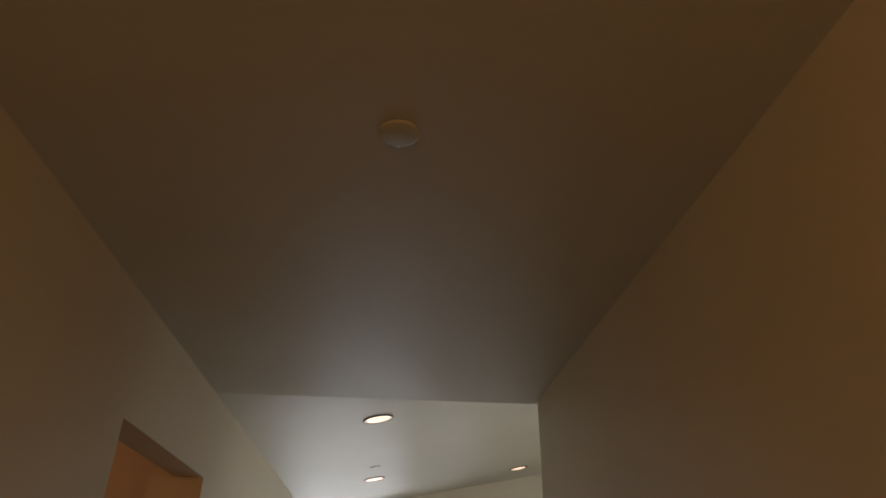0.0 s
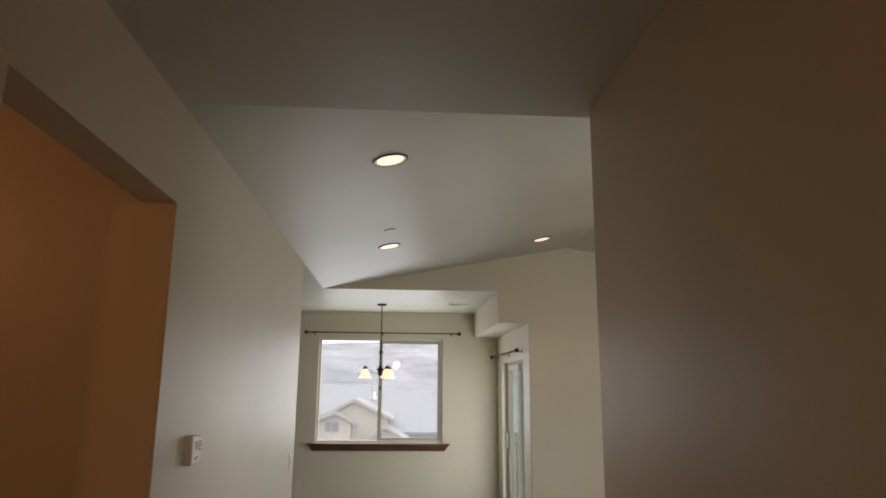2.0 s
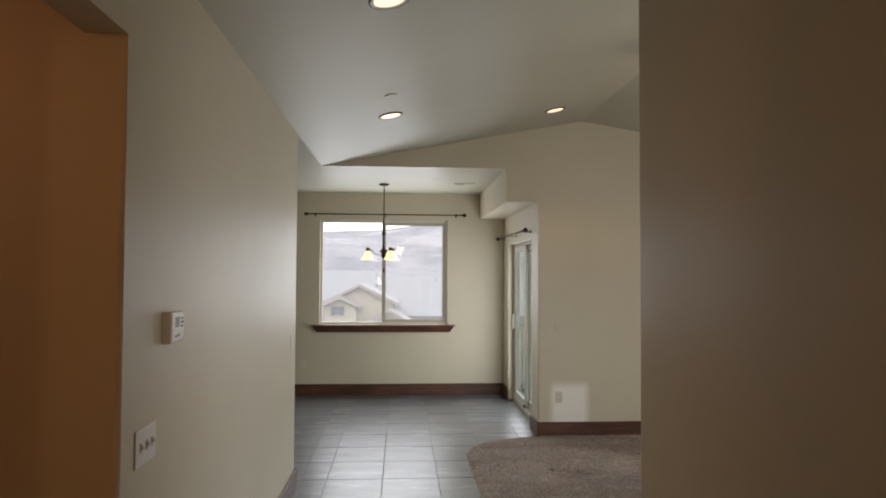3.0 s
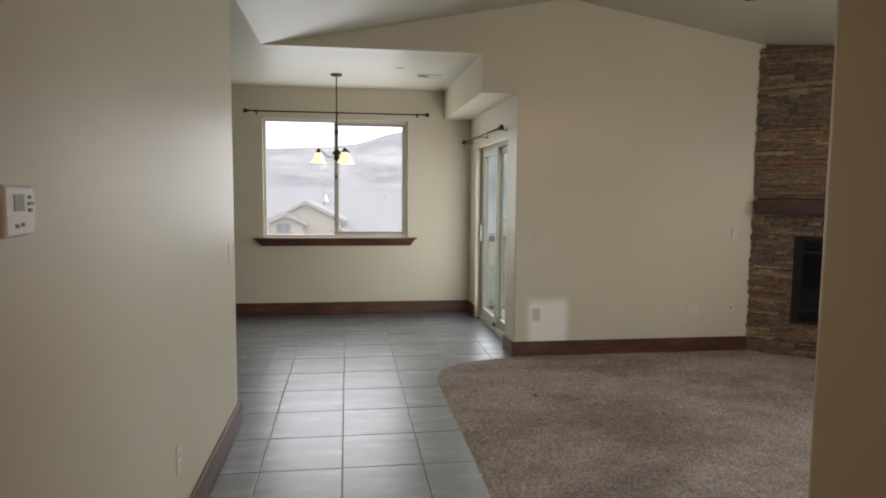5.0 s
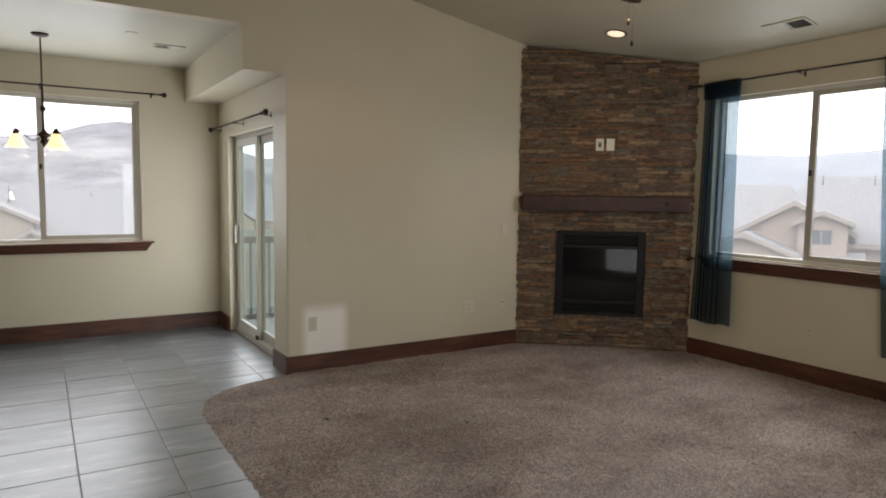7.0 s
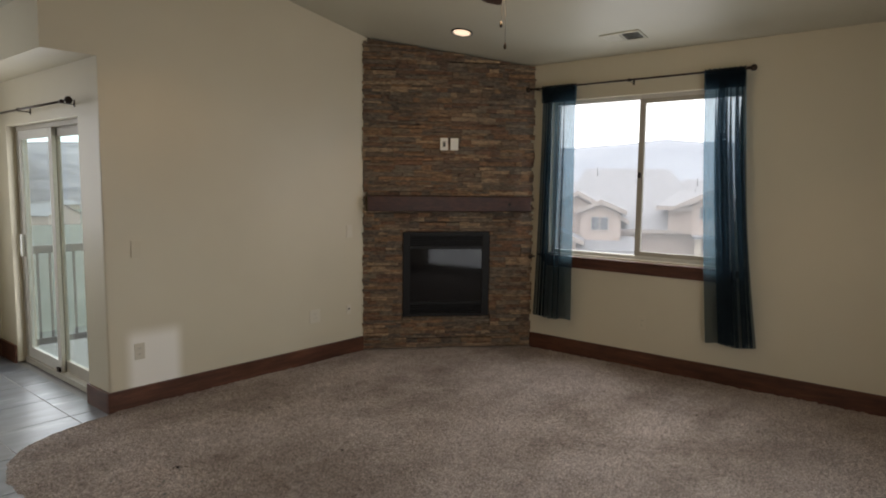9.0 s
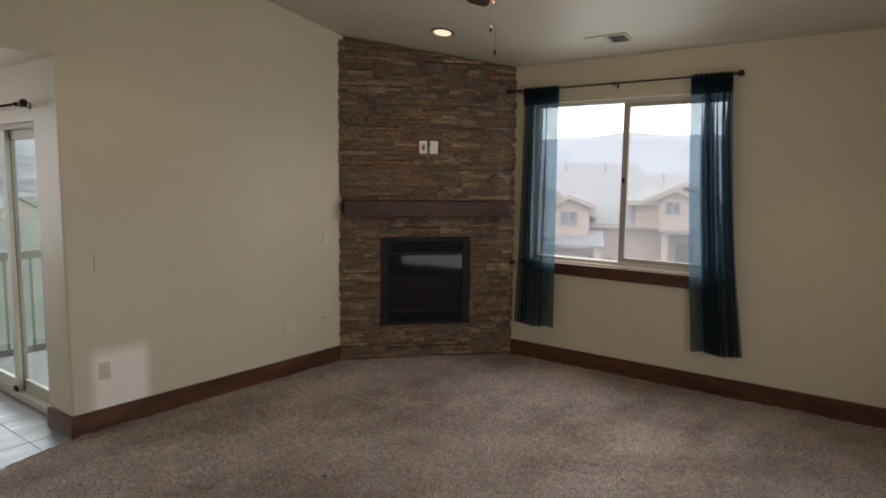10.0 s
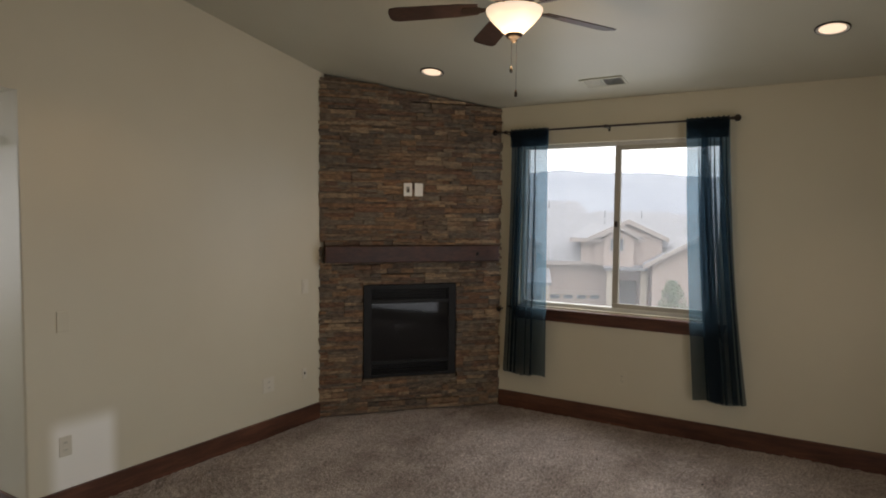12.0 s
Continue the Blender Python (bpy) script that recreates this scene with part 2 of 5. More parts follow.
def make_sheer():
    m = bpy.data.materials.new("sheer_teal_voile")
    m.use_nodes = True
    n, l = m.node_tree.nodes, m.node_tree.links
    n.remove(n["Principled BSDF"])
    t, d, tr, a, c = (n.new(k) for k in ("ShaderNodeBsdfTransparent", "ShaderNodeBsdfDiffuse", "ShaderNodeBsdfTranslucent", "ShaderNodeMixShader", "ShaderNodeMixShader"))
    t.inputs[0].default_value = (0.74, 0.82, 0.88, 1)
    weave = noise_tex(n, l, 240, 2, 0.5, (1, 1, 0.25))
    l.new(ramp(n, l, weave, ((0.3, (0.018, 0.026, 0.034)), (0.7, (0.030, 0.042, 0.052)))), d.inputs[0])
    tr.inputs[0].default_value = (0.09, 0.16, 0.20, 1)
    a.inputs[0].default_value = 0.45
    l.new(d.outputs[0], a.inputs[1]), l.new(tr.outputs[0], a.inputs[2])
    c.inputs[0].default_value = 0.72
    l.new(t.outputs[0], c.inputs[1]), l.new(a.outputs[0], c.inputs[2])
    l.new(c.outputs[0], n["Material Output"].inputs[0])
    return m


SHEER = make_sheer()


def glow(name, colour, strength, base=(0.8, 0.75, 0.65)):
    m, n, l, b = material(name, base, 0.4)
    b.inputs["Emission Color"].default_value = (*colour, 1)
    b.inputs["Emission Strength"].default_value = strength
    return m, n, l, b


CAN_GLOW = glow("lamp_face", (1.0, 0.69, 0.47), 1.2)[0]
BOWL, _n, _l, _b = glow("alabaster_bowl", (1.0, 0.72, 0.42), 0.95)
_l.new(ramp(_n, _l, noise_tex(_n, _l, 9, 5, 0.6, (1, 1, 2.5)), ((0.3, (1.0, 0.62, 0.38)), (0.7, (1.0, 0.82, 0.62)))), _b.inputs["Emission Color"])
SHADE, _n, _l, _b = glow("amber_glass_shade", (1.0, 0.66, 0.28), 1.5)
_l.new(ramp(_n, _l, noise_tex(_n, _l, 14, 5, 0.6), ((0.3, (1.0, 0.56, 0.22)), (0.7, (1.0, 0.80, 0.48)))), _b.inputs["Emission Color"])

STUCCO = speckled("cream_stucco", ((0.3, (0.397, 0.339, 0.269)), (0.7, (0.448, 0.384, 0.307))), 5, 0.9, 0.2, 0.02)
STUCCO_PINK = speckled("tan_stucco", ((0.3, (0.385, 0.305, 0.262)), (0.7, (0.43, 0.345, 0.30))), 5, 0.9, 0.2, 0.02)
SHINGLE = speckled("grey_shingle", ((0.3, (0.205, 0.200, 0.207)), (0.7, (0.246, 0.241, 0.248))), 7, 0.9, 0.3, 0.02)
FASCIA = speckled("painted_fascia", ((0.3, (0.33, 0.275, 0.245)), (0.7, (0.365, 0.31, 0.275))), 8, 0.7, 0.0)
FAR_GLASS = material("house_window_glass", (0.14, 0.15, 0.17), 0.12)[0]
DOOR_PAINT = speckled("garage_door_paint", ((0.3, (0.371, 0.301, 0.250)), (0.7, (0.403, 0.326, 0.275))), 4, 0.7, 0.0)
GROUND = speckled("dry_grass_and_gravel", ((0.3, (0.055, 0.068, 0.045)), (0.55, (0.095, 0.105, 0.08)), (0.75, (0.15, 0.15, 0.125))), 0.35, 0.95, 0.0, scale2=0.03)
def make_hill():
    """Dry slopes, haze mixed into the colours: gullies running down, sage patches and pale tracks."""
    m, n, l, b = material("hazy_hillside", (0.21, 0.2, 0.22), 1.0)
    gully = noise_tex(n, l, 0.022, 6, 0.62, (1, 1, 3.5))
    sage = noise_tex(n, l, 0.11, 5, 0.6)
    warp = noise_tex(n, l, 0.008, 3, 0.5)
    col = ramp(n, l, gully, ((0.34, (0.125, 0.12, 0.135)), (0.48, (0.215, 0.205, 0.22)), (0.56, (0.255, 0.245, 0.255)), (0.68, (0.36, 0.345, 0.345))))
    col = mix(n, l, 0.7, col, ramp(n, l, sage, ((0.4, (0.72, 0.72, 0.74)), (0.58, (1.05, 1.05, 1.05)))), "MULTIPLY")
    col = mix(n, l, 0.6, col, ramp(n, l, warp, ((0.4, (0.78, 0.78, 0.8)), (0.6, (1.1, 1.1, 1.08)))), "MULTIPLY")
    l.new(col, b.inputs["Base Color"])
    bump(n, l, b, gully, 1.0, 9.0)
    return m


HILL = make_hill()
# the blue haze of distance is put into the range's colour
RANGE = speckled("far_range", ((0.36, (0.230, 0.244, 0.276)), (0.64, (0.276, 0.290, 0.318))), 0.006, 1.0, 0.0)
DECK = wood("weathered_deck", (0.20, 0.205, 0.205), (0.29, 0.295, 0.295), (0.37, 0.375, 0.37), 0.8, (0.3, 3, 3))
RAIL = speckled("grey_rail_paint", ((0.3, (0.10, 0.092, 0.084)), (0.7, (0.14, 0.128, 0.118))), 12, 0.6, 0.1)
# green lightened to carry the haze in front of the tree
LEAF = speckled("leaf_green", ((0.3, (0.11, 0.14, 0.08)), (0.7, (0.17, 0.21, 0.12))), 3, 0.8, 0.0)
BARK = speckled("bark", ((0.3, (0.10, 0.08, 0.06)), (0.7, (0.18, 0.15, 0.12))), 9, 0.9, 0.4)


# ---- mesh helpers ----
def box(bm, x0, x1, y0, y1, z0, z1, bevel=0.0):
    vs = [bm.verts.new(p) for p in ((x0, y0, z0), (x1, y0, z0), (x1, y1, z0), (x0, y1, z0), (x0, y0, z1), (x1, y0, z1), (x1, y1, z1), (x0, y1, z1))]
    fs = [bm.faces.new([vs[i] for i in f]) for f in ((3, 2, 1, 0), (4, 5, 6, 7), (0, 1, 5, 4), (1, 2, 6, 5), (2, 3, 7, 6), (3, 0, 4, 7))]
    if bevel:
        bmesh.ops.bevel(bm, geom=list({e for f in fs for e in f.edges}), offset=bevel, segments=2, affect="EDGES", profile=0.6)
    return vs


def boxes(*rows, bevel=0.0):
    bm = bmesh.new()
    for r in rows:
        box(bm, *r, bevel=bevel)
    return bm


def prism(outline, axis, lo, hi, bm=None):
    """A flat outline drawn out along an axis: outline (a, b) is (x, z) for axis y, (y, z) for x, (x, y) for z."""
    bm = bm or bmesh.new()
    def put(a, b, c):
        return {"y": (a, c, b), "x": (c, a, b), "z": (a, b, c)}[axis]
    r0 = [bm.verts.new(put(a, b, lo)) for a, b in outline]
    r1 = [bm.verts.new(put(a, b, hi)) for a, b in outline]
    k = len(outline)
    fs = [bm.faces.new(r0), bm.faces.new(list(reversed(r1)))]
    for i in range(k):
        fs.append(bm.faces.new((r0[(i + 1) % k], r0[i], r1[i], r1[(i + 1) % k])))
    bmesh.ops.recalc_face_normals(bm, faces=fs)
    return bm


def lathe(profile, steps=32, bm=None, at=(0, 0, 0), closed=False):
    """Turned shape from (radius, z) pairs."""
    bm = bm or bmesh.new()
    rings = []
    for r, z in profile:
        if r < 1e-6:
            rings.append([bm.verts.new((at[0], at[1], at[2] + z))])
        else:
            rings.append([bm.verts.new((at[0] + r * math.cos(2 * math.pi * i / steps), at[1] + r * math.sin(2 * math.pi * i / steps), at[2] + z)) for i in range(steps)])
    fs = []
    for a, b in zip(rings, rings[1:] + ([rings[0]] if closed else [])):
        for i in range(steps):
            j = (i + 1) % steps
            q = [a[i % len(a)], a[j % len(a)], b[j % len(b)], b[i % len(b)]]
            q = list(dict.fromkeys(q))
            if len(q) > 2: fs.append(bm.faces.new(q))
    for f in fs: f.smooth = True
    bmesh.ops.recalc_face_normals(bm, faces=fs)
    return bm


def tube(points, radius, steps=10, bm=None):
    """A round bar along a line of points."""
    bm = bm or bmesh.new()
    pts = [Vector(p) for p in points]
    rings = []
    for i, p in enumerate(pts):
        d = (pts[min(i + 1, len(pts) - 1)] - pts[max(i - 1, 0)]).normalized()
        a = d.cross(Vector((0, 0, 1)) if abs(d.z) < 0.9 else Vector((1, 0, 0))).normalized()
        c = d.cross(a)
        r = radius[i] if isinstance(radius, (list, tuple)) else radius
        rings.append([bm.verts.new(p + r * (math.cos(2 * math.pi * k / steps) * a + math.sin(2 * math.pi * k / steps) * c)) for k in range(steps)])
    fs = []
    for a, b in zip(rings, rings[1:]):
        for k in range(steps):
            fs.append(bm.faces.new((a[k], a[(k + 1) % steps], b[(k + 1) % steps], b[k])))
    fs += [bm.faces.new(rings[0]), bm.faces.new(list(reversed(rings[-1])))]
    for f in fs[:-2]: f.smooth = True
    bmesh.ops.recalc_face_normals(bm, faces=fs)
    return bm


def mesh(name, bm, mat):
    me = bpy.data.meshes.new(name)
    bm.to_mesh(me)
    bm.free()
    me.materials.append(mat)
    return me


def thing(name, x, y, z, label, category, group="", kind=""):
    e = new(name)
    e.empty_display_size = 0.05
    e.location = (x, y, z)
    return tagged(e, label, category, group, kind)


def part(name, bm, mat, parent, label=""):
    ob = new(name, mesh(name, bm, mat) if not isinstance(bm, bpy.types.Mesh) else bm)
    ob.parent = parent
    if parent.parent is None:
        ob.matrix_parent_inverse = parent.matrix_basis.inverted()
    return tagged(ob, label)


def solid(name, bm, mat, label, category, kind="", group=""):
    return tagged(new(name, mesh(name, bm, mat)), label, category, group, kind)


def holed(axis, at0, at1, a0, a1, z0, z1, h0, h1, k0, k1):
    """A wall slab with one window hole, all in one skin. axis: the one across the wall."""
    bm = bmesh.new()
    ring = lambda c: [bm.verts.new((c, a, z) if axis == "x" else (a, c, z)) for a, z in ((a0, z0), (a1, z0), (a1, z1), (a0, z1), (h0, k0), (h1, k0), (h1, k1), (h0, k1))]
    f, b = ring(at0), ring(at1)
    for i in range(4):
        j = (i + 1) % 4
        bm.faces.new((f[i], f[j], f[4 + j], f[4 + i])), bm.faces.new((b[i], b[4 + i], b[4 + j], b[j]))
        bm.faces.new((f[i], b[i], b[j], f[j])), bm.faces.new((f[4 + i], f[4 + j], b[4 + j], b[4 + i]))
    bmesh.ops.recalc_face_normals(bm, faces=bm.faces)
    return bm


def round_upright(bm, x, y, r=0.016):
    """A bullnose on the upright edges that stand at (x, y)."""
    es = [e for e in bm.edges if all(abs(v.co.x - x) < 1e-4 and abs(v.co.y - y) < 1e-4 for v in e.verts)]
    bmesh.ops.bevel(bm, geom=es, offset=r, segments=4, affect="EDGES", profile=0.5)
    return bm


# ---- the shell ----
XL, XHR, YH, YG, YB, XJ, XS, YD, XR = -0.68, 0.837, 2.975, 3.02, 7.778, 1.559, 1.225, 10.07, 5.145
FLAT, SOFFIT, YE = 2.745, 2.402, 6.27
RX, RZ, LOWR = 2.016, 3.257, 2.725            # ridge, and the top of the low east wall
SL, SR = (RZ - FLAT) / (RX - XL), (RZ - LOWR) / (XR - RX)


def vault(x):
    return FLAT + SL * (x - XL) if x < RX else RZ - SR * (x - RX)


S = "structure"
OPEN0, OPEN1, OPENZ = 2.0, 3.06, 2.372
bm = prism([(-2.8, 0), (OPEN0, 0), (OPEN0, OPENZ), (OPEN1, OPENZ), (OPEN1, 0), (YE, 0), (YE, FLAT), (-2.8, FLAT)], "x", XL - 0.125, XL)
for y in (OPEN0, OPEN1, YE): round_upright(bm, XL, y)
round_upright(bm, XL - 0.125, YE)
solid("wall_hall_west", bm, WALL, "cream painted hall wall with a cased-less doorway", "wall", S)
solid("wall_hall_east", boxes((XHR, XHR + 0.13, -2.8, YH - 0.13, 0, FLAT)), WALL, "cream painted hall wall", "wall", S)
solid("wall_hall_south", boxes((XL - 0.125, XHR + 0.13, -2.93, -2.8, 0, FLAT)), WALL, "cream painted wall at the hall's end", "wall", S)
TOPR = vault(XR + 0.14)
bm = prism([(XHR + 0.13, FLAT - 0.05), (XR + 0.14, FLAT - 0.05), (XR + 0.14, TOPR), (RX, RZ), (XL, FLAT + 0.004), (XHR + 0.13, FLAT + 0.12)], "y", YH - 0.13, YG)
solid("wall_gable_south", bm, WALL, "cream painted gable above the hall opening", "wall", S)
SX0, SX1, DZ = 1.28, 2.80, 2.035
bm = prism([(XHR, 0), (SX0, 0), (SX0, DZ), (SX1, DZ), (SX1, 0), (XR + 0.14, 0), (XR + 0.14, FLAT - 0.05), (XHR + 0.13, FLAT - 0.05), (XHR + 0.13, FLAT), (XHR, FLAT)], "y", YH - 0.13, YH)
solid("wall_living_south", round_upright(bm, XHR, YH), WALL, "cream painted wall with rounded corner and glass door opening", "wall", S)
bm = prism([(XJ, 0), (XR + 0.14, 0), (XR + 0.14, TOPR), (RX, RZ), (XL, FLAT + 0.004), (XL, FLAT), (XS, FLAT), (XS, SOFFIT), (XJ, SOFFIT)], "y", YB, YB + 0.13)
solid("wall_living_north", round_upright(bm, XJ, YB), WALL_LIT_PATCH, "cream painted gable wall with a painted-in pool of light", "wall", S)
solid("soffit", boxes((XS, XJ, YB + 0.13, YD, SOFFIT, FLAT)), WALL, "cream dropped soffit above the patio door", "soffit", S)
DY0, DY1 = 8.13, 9.65
bm = prism([(YB + 0.13, 0), (DY0, 0), (DY0, DZ), (DY1, DZ), (DY1, 0), (YD, 0), (YD, FLAT), (YB + 0.13, FLAT)], "x", XJ, XJ + 0.15)
for y in (DY0, DY1): round_upright(bm, XJ, y, 0.012)
solid("wall_patio", bm, WALL, "cream painted wall with a patio door opening", "wall", S)
AX0, AX1, AZ0, AZ1 = -0.965, 0.78, 0.945, 2.375
solid("wall_dining_north", holed("y", YD, YD + 0.15, -4.4, XJ + 0.15, 0, FLAT, AX0, AX1, AZ0, AZ1), WALL, "cream painted dining wall round a window", "wall", S)
BY0, BY1 = 4.785, 6.50
solid("wall_living_east", holed("x", XR, XR + 0.14, YH - 0.13, YB, 0, LOWR, BY0, BY1, AZ0, AZ1), WALL, "cream painted wall round a curtained window", "wall", S)
solid("wall_kitchen_west", boxes((-4.4, -4.27, OPEN1 + 0.13, YD, 0, FLAT)), WALL, "cream painted wall", "wall", S)
solid("wall_side_hall_north", boxes((-4.4, XL - 0.125, OPEN1, OPEN1 + 0.13, 0, FLAT)), WALL, "cream painted side hall wall in warm lamplight", "wall", S)
solid("wall_side_hall_south", boxes((-4.4, XL - 0.125, 0.95, 1.08, 0, FLAT)), WALL, "cream painted side hall wall", "wall", S)
solid("wall_side_hall_west", boxes((-4.4, -4.27, 1.08, OPEN1, 0, FLAT)), WALL, "cream painted side hall wall", "wall", S)
bm = prism([(XL, FLAT), (RX, RZ), (XR + 0.14, TOPR), (XR + 0.14, TOPR + 0.2), (RX, RZ + 0.2), (XL, FLAT + 0.2)], "y", YG, YB)
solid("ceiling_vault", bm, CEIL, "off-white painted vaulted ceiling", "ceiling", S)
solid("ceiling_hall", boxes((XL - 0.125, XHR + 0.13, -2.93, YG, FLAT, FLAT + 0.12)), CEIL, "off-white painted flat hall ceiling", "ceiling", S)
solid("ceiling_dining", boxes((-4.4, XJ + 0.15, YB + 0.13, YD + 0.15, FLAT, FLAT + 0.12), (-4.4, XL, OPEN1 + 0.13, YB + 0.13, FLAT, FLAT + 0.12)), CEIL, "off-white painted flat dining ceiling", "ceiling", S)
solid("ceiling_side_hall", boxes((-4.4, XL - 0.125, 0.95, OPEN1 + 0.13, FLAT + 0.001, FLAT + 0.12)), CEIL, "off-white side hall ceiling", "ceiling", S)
floor = solid("floor", boxes((-4.4, XR + 0.14, -2.93, YD + 0.15, -0.16, -0.0155)), GROUT, "grey tiled floor with pale grout", "floor", S)

# baseboards and trim
BH = 0.138


def baseboard(rows, mat, label="dark stained knotty wood baseboard"):
    solid("baseboard", boxes(*rows, bevel=0.004), mat, label, "baseboard", S)


baseboard([(XJ - 0.02, 3.90, YB - 0.02, YB, -0.02, BH - 0.006)], WOOD_X)
baseboard([(XJ - 0.02, XJ, YB, DY0 - 0.01, -0.02, BH - 0.006)], WOOD_Y)
baseboard([(XJ - 0.02, XJ, DY1 + 0.01, YD - 0.02, -0.02, BH + 0.006)], WOOD_Y)
baseboard([(-4.2, XJ, YD - 0.02, YD, -0.02, BH + 0.006)], WOOD_X)
baseboard([(XR - 0.02, XR, YH + 0.02, 6.68, -0.02, BH)], WOOD_Y)
baseboard([(XHR, SX0 - 0.01, YH, YH + 0.02, -0.02, BH), (SX1 + 0.01, XR - 0.02, YH, YH + 0.02, -0.02, BH)], WOOD_X)
baseboard([(XL, XL + 0.02, OPEN1 + 0.01, YE + 0.02, -0.02, BH)], WOOD_Y)
baseboard([(XL, XL + 0.02, -2.8, OPEN0, -0.02, BH)], WOOD_Y)
baseboard([(XHR - 0.02, XHR, -2.8, YH + 0.02, -0.02, BH)], WOOD_Y)


# ---- windows and patio door ----
def slider_window(name, label):
    """Two-light slider, 1 unit: x along the wall from 0, y into the wall, z up from the sill."""
    w, h = AX1 - AX0, AZ1 - AZ0
    e = tagged(new(name), label, "window", "", S)
    t = 0.031
    part("window_frame", boxes((0, w, 0.06, 0.13, 0, t), (0, w, 0.06, 0.13, h - t, h), (0, t, 0.06, 0.13, t, h - t), (w - t, w, 0.06, 0.13, t, h - t), bevel=0.004), VINYL_PALE, e)
    c = w * 0.5
    s = 0.038
    sash = part("sash", boxes((c - 0.03, w - t, 0.065, 0.095, t, t + s), (c - 0.03, w - t, 0.065, 0.095, h - t - s, h - t), (c - 0.03, c + 0.022, 0.065, 0.095, t + s, h - t - s),
                              (w - t - s, w - t, 0.065, 0.095, t + s, h - t - s), bevel=0.004), VINYL, e, "taupe sliding sash")
    part("latch", boxes((c - 0.018, c + 0.006, 0.05, 0.066, h * 0.5, h * 0.5 + 0.05), bevel=0.003), BRONZE, sash, "small dark latch")
    p = part("pane", boxes((t - 0.005, c, 0.108, 0.112, t - 0.005, h - t + 0.005)), GLASS, e)
    p.visible_shadow = False
    p = part("pane", boxes((c + 0.02, w - t - s + 0.005, 0.078, 0.082, t + s - 0.005, h - t - s + 0.005)), GLASS, e)
    p.visible_shadow = False
    return e


win = slider_window("window_1", "two-light sliding window with taupe frame above a wood sill")
w2 = copy_thing(win, pose(XR, BY1, AZ0, 0, 0, -90))
w2.name = "window_2"
w2["label"] = "two-light sliding window with taupe frame behind sheer curtains"
win.matrix_basis = pose(AX0, YD, AZ0)


def sill(name, m, length, depth, mat, label, drop=0.098):
    """A board with a flared, mitred apron under it; runs along x, y=0 at the wall, front towards -y."""
    e = thing(name, 0, 0, 0, label, "window sill", "", S)
    bm = bmesh.new()
    box(bm, -length / 2 - 0.02, length / 2 + 0.02, -depth - 0.012, 0.06, -0.018, 0.0, 0.004)
    part("board", bm, mat, e)
    bm = bmesh.new()
    top, bot = -0.018, -drop
    a = [(-length / 2, 0, top), (length / 2, 0, top), (length / 2, -depth, top), (-length / 2, -depth, top)]
    k = 0.055
    c = [(-length / 2 + k, 0, bot), (length / 2 - k, 0, bot), (length / 2 - k, -depth * 0.4, bot), (-length / 2 + k, -depth * 0.4, bot)]
    va, vc = [bm.verts.new(p) for p in a], [bm.verts.new(p) for p in c]
    bm.faces.new(va), bm.faces.new(list(reversed(vc)))
    for i in range(4): bm.faces.new((va[(i + 1) % 4], va[i], vc[i], vc[(i + 1) % 4]))
    bmesh.ops.recalc_face_normals(bm, faces=bm.faces)
    part("apron", bm, mat, e)
    e.matrix_basis = m
    return e


sill("window_sill", pose((AX0 + AX1) / 2, YD, AZ0 - 0.004), 1.92, 0.05, WOOD_X, "dark stained wood sill with flared apron")
sill("window_sill", pose(XR, (BY0 + BY1) / 2, AZ0 - 0.012, 0, 0, -90), 1.84, 0.045, WOOD_X, "dark stained wood sill with flared apron", 0.112)

# patio door, x out of the room
door = thing("door_patio", XJ + 0.09, (DY0 + DY1) / 2, 0, "sliding glass patio door with taupe frame, closed", "door", "", S)
fx0, fx1, t = XJ + 0.07, XJ + 0.145, 0.04
part("door_frame", boxes((fx0, fx1, DY0, DY0 + t, 0.0, DZ), (fx0, fx1, DY1 - t, DY1, 0, DZ), (fx0, fx1, DY0 + t, DY1 - t, DZ - t, DZ), (fx0 - 0.02, fx1, DY0 + t, DY1 - t, 0, 0.045), bevel=0.004), VINYL, door)


def leaf(y0, y1, x0, x1, name, mat):
    s = 0.07
    o = part(name, boxes((x0, x1, y0, y0 + s, 0.045, DZ - t), (x0, x1, y1 - s, y1, 0.045, DZ - t), (x0, x1, y0 + s, y1 - s, 0.045, 0.045 + 0.09), (x0, x1, y0 + s, y1 - s, DZ - t - s, DZ - t), bevel=0.004), mat, door)
    p = part("pane", boxes(((x0 + x1) / 2 - 0.003, (x0 + x1) / 2 + 0.003, y0 + s - 0.005, y1 - s + 0.005, 0.13, DZ - t - s + 0.005)), DOOR_GLASS, o)
    p.visible_shadow = False
    return o


mid = (DY0 + DY1) / 2
leaf(DY0 + t, mid + 0.035, fx0 + 0.04, fx1 - 0.002, "fixed_leaf", VINYL)
sl = leaf(mid - 0.035, DY1 - t, fx0 + 0.004, fx0 + 0.036, "sliding_leaf", VINYL_PALE)
part("door_handle", boxes((fx0 - 0.03, fx0 + 0.004, DY1 - t - 0.05, DY1 - t - 0.025, 0.93, 1.12), bevel=0.006), PLASTIC, sl, "white pull handle")
part("roller_stop", boxes((fx0 - 0.016, fx0 + 0.002, mid - 0.03, mid + 0.03, 0.046, 0.085), bevel=0.006), BRONZE, door, "dark worn floor stop")

south_door = copy_thing(door, pose((SX0 + SX1) / 2, YH - 0.075, 0, 0, 0, -90))
south_door.name = "door_south"
south_door["label"] = "sliding glass door with taupe frame opposite the fireplace"


